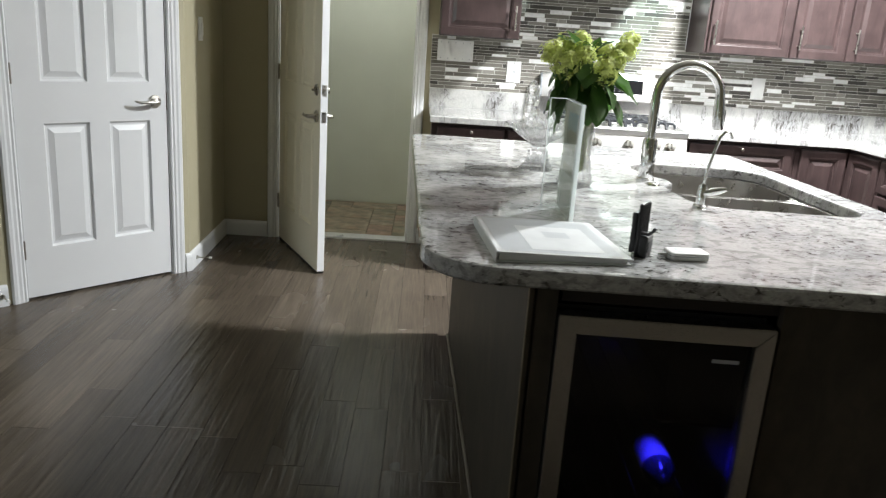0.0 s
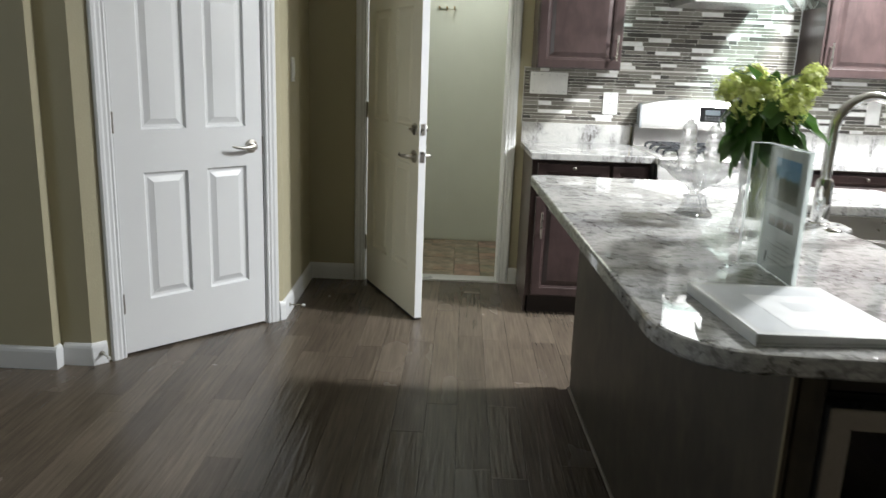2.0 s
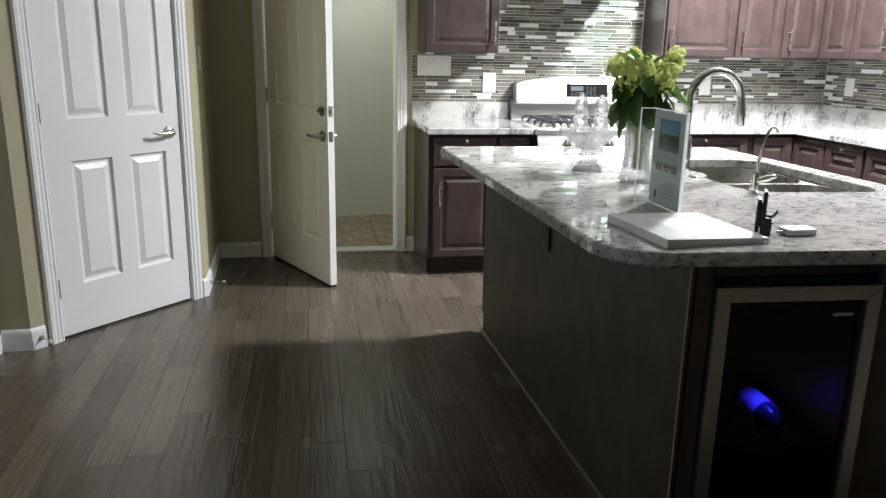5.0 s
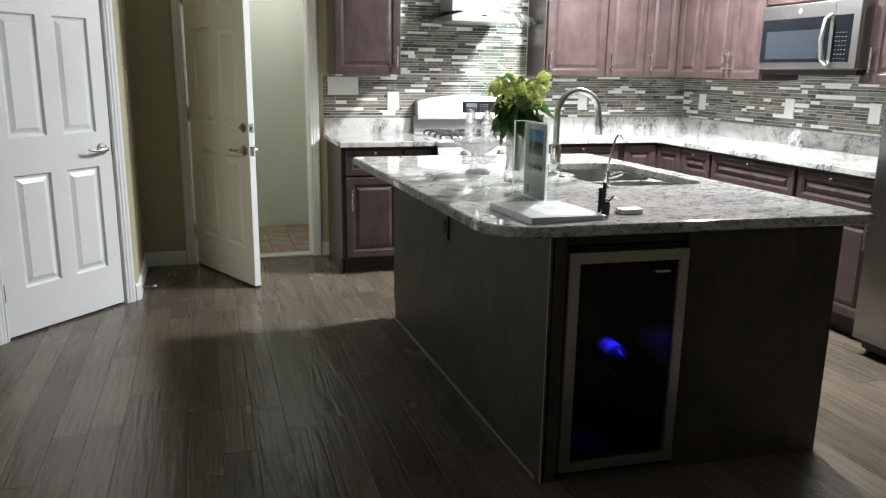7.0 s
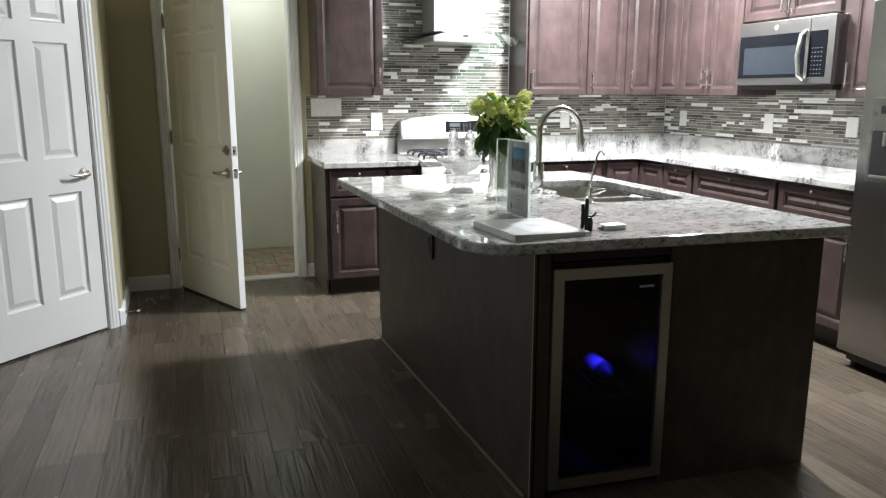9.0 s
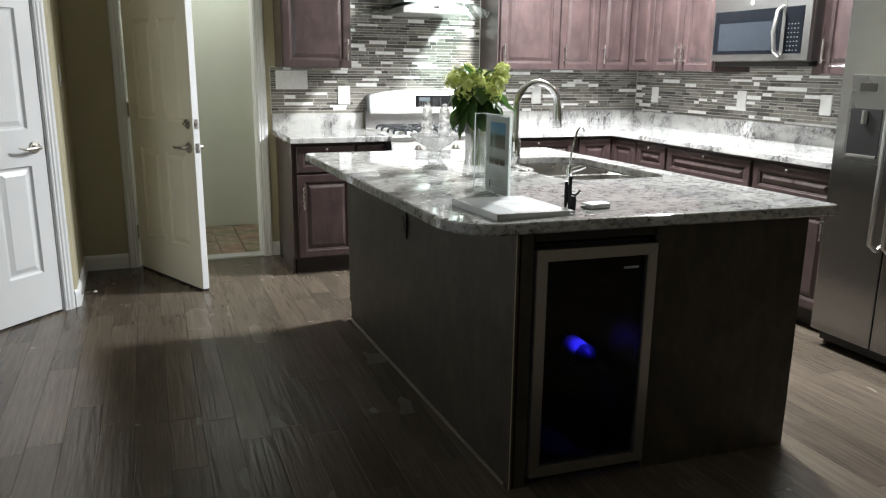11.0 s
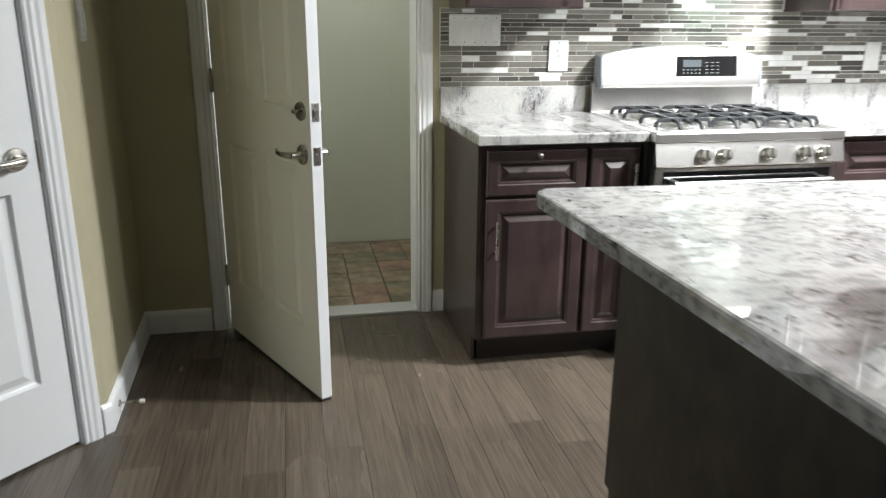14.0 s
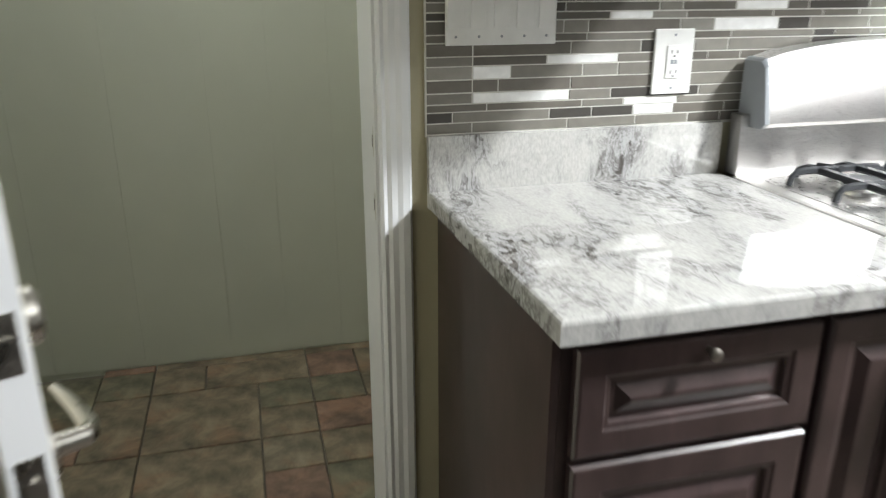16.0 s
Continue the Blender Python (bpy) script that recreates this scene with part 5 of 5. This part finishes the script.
# acrylic sign
sign = thing("acrylic_sign_holder", on_island(0.500, 1.955, 0), "clear acrylic sign holder with a printed photo sheet", "sign holder")
part("front_sheet", box(-0.003, -0.1, 0.0, 0.0, 0.1, 0.28, 0.0005), ACRYLIC, sign)
part("rear_sheet", box(0.004, -0.1, 0.0, 0.007, 0.1, 0.28, 0.0005), ACRYLIC, sign)
wing = part("side_wing", box(-0.040, 0.1005, 0.0, 0.007, 0.1035, 0.28, 0.0005), ACRYLIC, sign)
# whitened edge strips: the glow of light in the acrylic edges, set by colour
EDGE = clear("acrylic_edge", (0.9, 0.95, 0.93), 1.46, 0.0, 0.55)
for a in ((-0.0425, 0.1, 0.0, -0.0402, 0.104, 0.2825), (-0.040, 0.1, 0.2803, 0.007, 0.104, 0.2825), (-0.040, 0.1, 0.0003, 0.007, 0.1003, 0.0025)):
    part("edge_glow_strip", box(*a), EDGE, wing, "acrylic edge with its bright glow put in as white")
for a in ((-0.003, -0.1025, 0.0, 0.007, -0.1003, 0.2825), (-0.003, -0.1, 0.2803, 0.007, 0.1, 0.2825)):
    part("edge_glow_strip", box(*a), EDGE, sign, "acrylic edge with its bright glow put in as white")
sheet = part("printed_sheet", box(0.001, -0.096, 0.003, 0.003, 0.096, 0.277), PAPER, sign, "white sheet with a house photo")


def photo(name, y0, z0, y1, z1, stops, scale):
    m, nt, b = mat(name)
    v = coords(nt)
    sep = nt.nodes.new("ShaderNodeSeparateXYZ")
    nt.links.new(v.outputs[0], sep.inputs[0])
    n = noise_tex(nt, v, scale, 4)
    mr = node(nt, "ShaderNodeMapRange")
    mr.inputs["From Min"].default_value, mr.inputs["From Max"].default_value = z0, z1
    nt.links.new(sep.outputs[2], mr.inputs["Value"])
    add = nt.nodes.new("ShaderNodeMath")
    add.operation = "MULTIPLY_ADD"
    nt.links.new(n.outputs[0], add.inputs[0])
    add.inputs[1].default_value = 0.45
    sub = nt.nodes.new("ShaderNodeMath")
    sub.operation = "SUBTRACT"
    nt.links.new(mr.outputs[0], sub.inputs[0])
    sub.inputs[1].default_value = 0.22
    nt.links.new(sub.outputs[0], add.inputs[2])
    r = ramp(nt, add.outputs[0], stops)
    nt.links.new(r.outputs[0], b.inputs["Base Color"])
    b.inputs["Roughness"].default_value = 0.35
    part(name, box(0.0004, y0, z0, 0.0009, y1, z1), m, sheet)


photo("house_photo", -0.066, 0.165, 0.058, 0.255, [(0.0, (0.30, 0.28, 0.25)), (0.32, (0.10, 0.11, 0.08)), (0.5, (0.07, 0.10, 0.05)), (0.58, (0.2, 0.42, 0.62)), (1.0, (0.1, 0.33, 0.62))], 70)
for k in range(3):
    photo("small_photo", -0.066 + k * 0.045, 0.105, -0.027 + k * 0.045, 0.13, [(0.0, (0.1, 0.08, 0.06)), (0.5, (0.25, 0.2, 0.15)), (1.0, (0.4, 0.4, 0.38))], 90)
for k in range(5):
    part("text_bar", box(0.0004, -0.06, 0.03 + k * 0.011, 0.0009, 0.045 - (k * 17 % 5) * 0.012, 0.0335 + k * 0.011), plain("print_grey", (0.5, 0.5, 0.5), 0.5), sheet)
part("text_bar", box(0.0004, 0.05, 0.02, 0.0009, 0.06, 0.045), BLACK, sheet)

# crystal stand with a dish and a tall cut crystal piece
comp = thing("crystal_compote", on_island(CRX, CRY), "cut crystal footed dish with a beaded rim", "compote")
part("dish", lathe([(0, 0), (0.056, 0), (0.058, 0.006), (0.050, 0.014), (0.040, 0.030), (0.033, 0.055), (0.036, 0.062), (0.024, 0.068), (0.022, 0.078), (0.036, 0.092), (0.070, 0.112), (0.108, 0.148), (0.105, 0.151), (0.068, 0.122), (0.03, 0.108), (0.0, 0.106)], 44, flute=0.07), CRYSTAL, comp)
for k in range(26):
    a = 2 * math.pi * k / 26
    bm = bmesh.new()
    bmesh.ops.create_icosphere(bm, subdivisions=1, radius=0.0085, matrix=Matrix.Translation((0.108 * math.cos(a), 0.108 * math.sin(a), 0.150)))
    part("bead", bm, CRYSTAL, comp)
def crystal_tower(dx, dy, turn, height):
    """A tapered piece of cut crystal with diamond facets."""
    cry = thing("crystal_tower", on_island(CRX + dx, CRY + dy, turn) @ Matrix.Translation((0, 0, 0.1095)), "tall tapered cut crystal piece standing in the dish", "crystal ornament", "crystal pieces")
    bm = bmesh.new()
    prev = None
    for k in range(11):
        f = k / 10
        r0 = 0.034 - 0.015 * f + (0.0025 if k % 2 else -0.0015)
        ring = [bm.verts.new((r0 * math.cos(2 * math.pi * (q + 0.5 * (k % 2)) / 12), r0 * math.sin(2 * math.pi * (q + 0.5 * (k % 2)) / 12), height * f)) for q in range(12)]
        if prev:
            for q in range(12):
                q2 = (q + 1) % 12
                if k % 2:
                    bm.faces.new((prev[q], prev[q2], ring[q]))
                    bm.faces.new((prev[q2], ring[q2], ring[q]))
                else:
                    bm.faces.new((prev[q], prev[q2], ring[q2]))
                    bm.faces.new((prev[q], ring[q2], ring[q]))
        else:
            bm.faces.new(ring[::-1])
        prev = ring
    bm.faces.new(prev)
    part("cut_body", bm, CRYSTAL, cry)
    part("finial", lathe([(0, height), (0.011, height + 0.001), (0.013, height + 0.007), (0.008, height + 0.014), (0, height + 0.016)], 12, flute=0.1), CRYSTAL, cry)


crystal_tower(-0.033, 0.014, 5, 0.170)
crystal_tower(0.036, -0.014, 30, 0.162)

# vase with flowers
vase = thing("crystal_vase", on_island(0.612, 2.405), "tall cut crystal vase holding lime-green flowers", "vase")
VH = 0.235
part("glass_wall", lathe([(0, 0), (0.050, 0), (0.056, 0.008), (0.054, 0.022), (0.046, 0.050), (0.0415, 0.095), (0.0410, 0.125), (0.0455, 0.185), (0.054, VH), (0.0505, VH), (0.0415, 0.185), (0.0370, 0.125), (0.0375, 0.095), (0.040, 0.052), (0.0, 0.040)], 28, flute=0.05), VASE_GLASS, vase)
for k in range(14):
    a = 2 * math.pi * k / 14
    for sgn in (1, -1):
        pts = []
        for q in range(7):
            f = q / 6
            zc = 0.045 + f * 0.13
            rc = 0.0480 - 0.0062 * math.sin(math.pi * min(f * 1.1, 1)) - 0.002 * f
            b2 = a + sgn * f * 0.9
            pts.append((rc * math.cos(b2), rc * math.sin(b2), zc))
        part("cut_line", tube(pts, 0.0011, 5), CRYSTAL, vase)
bouquet = thing("flower_bouquet", on_island(0.616, 2.405) @ Matrix.Translation((0, 0, 0.0)), "bouquet of lime-green snowball flowers with dark leaves", "flowers")
rng = random.Random(4)
HEADS = [(-0.112, -0.015, 0.385, 0.036), (-0.078, -0.050, 0.360, 0.042), (-0.066, 0.035, 0.410, 0.036), (-0.030, -0.055, 0.392, 0.032), (-0.020, 0.060, 0.425, 0.030), (0.030, -0.070, 0.345, 0.040),
         (0.066, -0.045, 0.372, 0.036), (0.098, -0.005, 0.405, 0.036), (0.122, 0.025, 0.430, 0.030), (0.052, 0.050, 0.395, 0.032)]


def leaf_mesh(length, width, droop, seed):
    """A pointed leaf with a folded midrib and a drooping tip."""
    bm = bmesh.new()
    r = random.Random(seed)
    n = 7
    left, mid, right = [], [], []
    for k in range(n):
        f = k / (n - 1)
        w = width * (math.sin(math.pi * min(f * 0.92 + 0.06, 1)) ** 0.8) * (1 + 0.10 * r.uniform(-1, 1))
        x = length * f
        z = -droop * f * f
        mid.append(bm.verts.new((x, 0, z)))
        left.append(bm.verts.new((x, w, z + 0.18 * w + 0.003 * r.uniform(-1, 1))))
        right.append(bm.verts.new((x, -w, z + 0.18 * w + 0.003 * r.uniform(-1, 1))))
    for k in range(n - 1):
        bm.faces.new((mid[k], mid[k + 1], left[k + 1], left[k]))
        bm.faces.new((right[k], right[k + 1], mid[k + 1], mid[k]))
    return bm


for hx, hy, hz, hr in HEADS:
    part("stem", tube([(hx * 0.12, hy * 0.12, 0.042), (hx * 0.15 + 0.004, hy * 0.15, 0.15), (hx * 0.5, hy * 0.5, 0.27), (hx, hy, hz - 0.01)], 0.0042, 7), STEM, bouquet)
    bm = bmesh.new()
    for k in range(150):
        d3 = Vector((rng.gauss(0, 1), rng.gauss(0, 1), rng.gauss(0.25, 0.9))).normalized()
        c = Vector((hx, hy, hz)) + d3 * hr * rng.uniform(0.55, 1.18)
        t1 = d3.orthogonal().normalized()
        t1.rotate(Matrix.Rotation(rng.uniform(0, 6.28), 3, d3))
        t2 = d3.cross(t1)
        s = rng.uniform(0.0048, 0.0092)
        for q in range(4):
            a = q * math.pi / 2
            u = t1 * math.cos(a) + t2 * math.sin(a)
            w = t1 * -math.sin(a) + t2 * math.cos(a)
            bm.faces.new([bm.verts.new(p) for p in (c, c + u * s * 0.7 + w * s * 0.5 + d3 * s * 0.15, c + u * s * 1.25 + d3 * s * 0.35, c + u * s * 0.7 - w * s * 0.5 + d3 * s * 0.15)])
    part("flower_head", bm, PETAL, bouquet, "lime-green clustered flower head")
for k in range(54):
    a = k * 2.399 + rng.uniform(-0.3, 0.3)
    top_leaf = k % 6 == 0
    z = rng.uniform(0.36, 0.41) if top_leaf else rng.uniform(0.268, 0.375)
    rad = rng.uniform(0.005, 0.05) if top_leaf else rng.uniform(0.02, 0.065)
    lm = part("leaf", leaf_mesh(rng.uniform(0.06, 0.08) if top_leaf else rng.uniform(0.075, 0.125), rng.uniform(0.016, 0.022) if top_leaf else rng.uniform(0.024, 0.040), rng.uniform(0.01, 0.05), k), LEAF, bouquet)
    tip = rng.uniform(-75, -45) if top_leaf else rng.uniform(15, 88)
    lm.matrix_local = Matrix.Translation((rad * math.cos(a), rad * math.sin(a), z)) @ Matrix.Rotation(a, 4, "Z") @ Matrix.Rotation(radians(tip), 4, "Y") @ Matrix.Rotation(radians(rng.uniform(-30, 30)), 4, "X")
    shade(lm, 180)

# pendant over the island
pend = thing("pendant_lamp", Matrix.Translation((0.35, 3.2, 1.805)), "clear glass pendant lamp hanging over the island, off", "lamp")
part("glass_shade", lathe([(0.055, 0), (0.0575, 0), (0.0575, 0.16), (0.03, 0.19), (0.03, 0.187), (0.0545, 0.157), (0.055, 0.0)], 28), CLEAR, pend, smooth=True)
part("socket", cyl((0, 0, 0.185), (0, 0, 0.23), 0.02, seg=16), NICKEL, pend)
part("bulb", lathe([(0, 0.06), (0.02, 0.07), (0.028, 0.1), (0.016, 0.15), (0.013, 0.186), (0, 0.187)], 18), PLASTIC, pend, smooth=True)
part("cord", tube([(0, 0, 0.23), (0, 0, CEIL - 1.805)], 0.003, 8), BLACK, pend)

# coat hooks on the far wall of the room beyond
HOOK_X, HOOK_Z = -0.29, 1.75
hooks = thing("coat_rack", Matrix.Translation((HOOK_X, LAUNDRY_Y - 0.0042, HOOK_Z)), "small rail with three brass hooks on the panelled wall", "coat rack")
BRASS = metal("aged_brass", (0.45, 0.36, 0.2), 0.35)
part("rail", box(-0.13, -0.008, -0.02, 0.02, 0.0, 0.012, 0.002), PANELLING, hooks)
for k in range(3):
    x = -0.11 + k * 0.055
    part("hook", tube([(x, -0.007, -0.004), (x, -0.03, -0.026), (x, -0.048, -0.024), (x, -0.055, -0.004)], [0.005, 0.005, 0.0045, 0.007], 8), BRASS, hooks, "brass hook")
laundry_wall = bpy.data.objects["wall_laundry_back"]
bpy.context.view_layer.update()
brng = random.Random(21)
x = -1.4
while x < 1.18:
    w = brng.choice([0.2, 0.2, 0.1, 0.3])
    x1 = min(x + w, 1.199)
    board = link_mesh("board", box(x + 0.0004, LAUNDRY_Y - 0.004, 0.004 + brng.uniform(0, 0.006), x1 - 0.0004, LAUNDRY_Y - 0.0004, 2.45, 0.0006), PANELLING)
    board.parent = laundry_wall
    board.matrix_parent_inverse = laundry_wall.matrix_world.inverted()
    x = x1

# ---- floor of the room beyond: stone tiles ----
srng = random.Random(11)
laundry_tiles = tagged(new("laundry_tile_floor"), "green, grey and rust stone-look tile floor", "floor", kind="structure")


def block_mesh(name, w, d, h, chamfer, material):
    """A flat piece with chamfered top edges, 20 triangles; its middle is the origin and its top z=0."""
    a, b, c = w / 2, d / 2, chamfer
    co = [(-a, -b, -h), (a, -b, -h), (a, b, -h), (-a, b, -h), (-a, -b, -c), (a, -b, -c), (a, b, -c), (-a, b, -c),
          (-a + c, -b + c, 0), (a - c, -b + c, 0), (a - c, b - c, 0), (-a + c, b - c, 0)]
    fs = [(8, 9, 10, 11)] + [(k, (k + 1) % 4, 4 + (k + 1) % 4, 4 + k) for k in range(4)] + [(4 + k, 4 + (k + 1) % 4, 8 + (k + 1) % 4, 8 + k) for k in range(4)]
    me = bpy.data.meshes.new(name)
    me.from_pydata(co, [], fs)
    me.materials.append(material)
    return me, co, fs


U = 0.175
MODULES = [[(0, 0, 2, 2), (2, 0, 1, 1), (2, 1, 1, 1), (0, 2, 1, 1), (1, 2, 2, 1)], [(0, 0, 2, 1), (0, 1, 2, 2), (2, 0, 1, 2), (2, 2, 1, 1)], [(0, 0, 3, 1), (0, 1, 1, 1), (0, 2, 1, 1), (1, 1, 2, 2)]]
tile_meshes = {}
for gx in range(-3, 3):
    for gy in range(3):
        for cx, cy, w, d in MODULES[(gx * 2 + gy * 5) % 3]:
            key = (w, d)
            if key not in tile_meshes:
                tile_meshes[key] = block_mesh("tile", w * U - 0.005, d * U - 0.005, 0.012, 0.0025, SLATE)[0]
            px, py = -0.042 + gx * 3 * U + (cx + w / 2) * U, 5.035 + gy * 3 * U + (cy + d / 2) * U
            if py > 6.2 or px - w * U / 2 < -1.42 or px + w * U / 2 > 1.23:
                continue
            ob = new("tile", tile_meshes[key])
            ob.parent = laundry_tiles
            ob.location = (px, py, srng.uniform(-0.001, 0.0))

# ---- mosaic on the walls ----
mrng = random.Random(5)
HEIGHTS = [0.0125, 0.0155, 0.0185, 0.0225]
LENGTHS = [0.05, 0.075, 0.09, 0.12, 0.15, 0.20]
mosaic_meshes = {}


def lay_mosaic(parent, m, x0, x1, z0, z1, singles, stuff, gap=0.0027):
    """Rows of strips on a wall pose (x along, z up, face -y). singles: how far along pieces are their own objects."""
    z = z0 + gap
    while z < z1 - 0.012:
        h = mrng.choice(HEIGHTS)
        h = min(h, z1 - z - gap)
        x = x0 + gap
        first = True
        while x < x1 - 0.004:
            l = mrng.choice(LENGTHS)
            if first:
                l = mrng.choice(LENGTHS[:4])
                first = False
            if x1 - x - l < 0.03:
                l = x1 - x - gap
            key = (round(l, 4), round(h, 4))
            if key not in mosaic_meshes:
                mosaic_meshes[key] = block_mesh("mosaic_piece", l, h, 0.008, 0.0007, TILE)
            me, co, fs = mosaic_meshes[key]
            pose_m = m @ Matrix.Translation((x + l / 2, -0.0095 + mrng.uniform(-0.0006, 0.0004), z + h / 2)) @ Matrix.Rotation(radians(90), 4, "X")
            if x < singles:
                ob = new("mosaic_piece", me)
                ob.parent = parent
                ob.matrix_parent_inverse = parent.matrix_world.inverted()
                ob.matrix_world = pose_m
            else:
                base = len(stuff[0])
                stuff[0].extend(tuple(pose_m @ Vector(p)) for p in co)
                stuff[1].extend(tuple(base + q for q in f) for f in fs)
            x += l + gap
        z += h + gap


def finish_stuff(name, stuff, material, parent, label):
    me = bpy.data.meshes.new(name)
    me.from_pydata(stuff[0], [], stuff[1])
    me.materials.append(material)
    ob = new(name, me)
    if parent:
        ob.parent = parent
        ob.matrix_parent_inverse = parent.matrix_world.inverted()
    return tagged(ob, label, kind="stuff")


bpy.context.view_layer.update()
mn, _ = run((0, NORTH), (EAST, NORTH))
me_, _ = run((EAST, NORTH), (EAST, 2.0))
rest_n, rest_e = ([], []), ([], [])
lay_mosaic(wall_north, mn, 0.155, EAST - 0.010, 1.015, 1.34, 1.732, rest_n)
lay_mosaic(wall_north, mn, 0.66, 1.732, 1.342, CEIL, 0, rest_n)
lay_mosaic(wall_east, me_, 0.010, 2.66, 1.015, 1.40, 0, rest_e)
finish_stuff("mosaic_field", rest_n, TILE_JOINED, wall_north, "strip mosaic in grey, taupe and white")
finish_stuff("mosaic_field", rest_e, TILE_JOINED, wall_east, "strip mosaic in grey, taupe and white")
for nm, a in (("grout_bed", (0.155, NORTH - 0.0083, 1.012, 0.66, NORTH - 0.0005, 1.34)), ("grout_bed", (0.66, NORTH - 0.0083, 1.012, 1.732, NORTH - 0.0005, CEIL - 0.001)),
              ("grout_bed", (1.732, NORTH - 0.0083, 1.012, EAST - 0.009, NORTH - 0.0005, 1.34)), ("grout_bed", (EAST - 0.0083, 2.29, 1.012, EAST - 0.0005, NORTH - 0.009, 1.40))):
    tagged(link_mesh(nm, box(*a), GROUT), "grey grout behind the strip mosaic", "grout", kind="structure")
tagged(link_mesh("mosaic_edge_trim", box(1.731, NORTH - 0.0125, 1.345, 1.7355, NORTH - 0.0005, 2.5), WHITE), "thin pale trim at the mosaic's edge", "trim", kind="structure")

# ---- plank floor ----
prng = random.Random(9)
floor = tagged(new("floor"), "dark brown hand-scraped hardwood plank floor", "floor", kind="structure")
PW = 0.122
PLENS = [0.4, 0.55, 0.75, 0.95, 1.2]
plank_meshes = {l: block_mesh("plank", PW - 0.0006, l - 0.0006, 0.011, 0.0008, PLANK) for l in PLENS}
far_planks = ([], [])
col = 0
x = -4.2
while x < EAST:
    xc = x + PW / 2
    y = -3.6 - prng.uniform(0, 0.8)
    while y < 4.97:
        l = prng.choice(PLENS)
        if y + l <= -3.6:
            y += l
            continue
        y = max(y, -3.6)
        top_y = min(y + l, 4.975)
        l_eff = top_y - y
        me, co, fs = plank_meshes[l]
        near = -1.9 < xc < 1.7 and 0.55 < y
        hidden = 0.5 < xc < 1.35 and 1.8 < y and y + l < 3.3
        sy = l_eff / l
        if near and not hidden:
            ob = new("plank", me)
            ob.parent = floor
            ob.location = (xc, y + l_eff / 2, 0)
            ob.scale = (1, sy, 1)
        else:
            base = len(far_planks[0])
            far_planks[0].extend((p[0] + xc, p[1] * sy + y + l_eff / 2, p[2]) for p in co)
            far_planks[1].extend(tuple(base + q for q in f) for f in fs)
        y += l_eff
    x += PW
finish_stuff("plank_field", far_planks, PLANK_JOINED, floor, "dark brown hand-scraped hardwood planks")
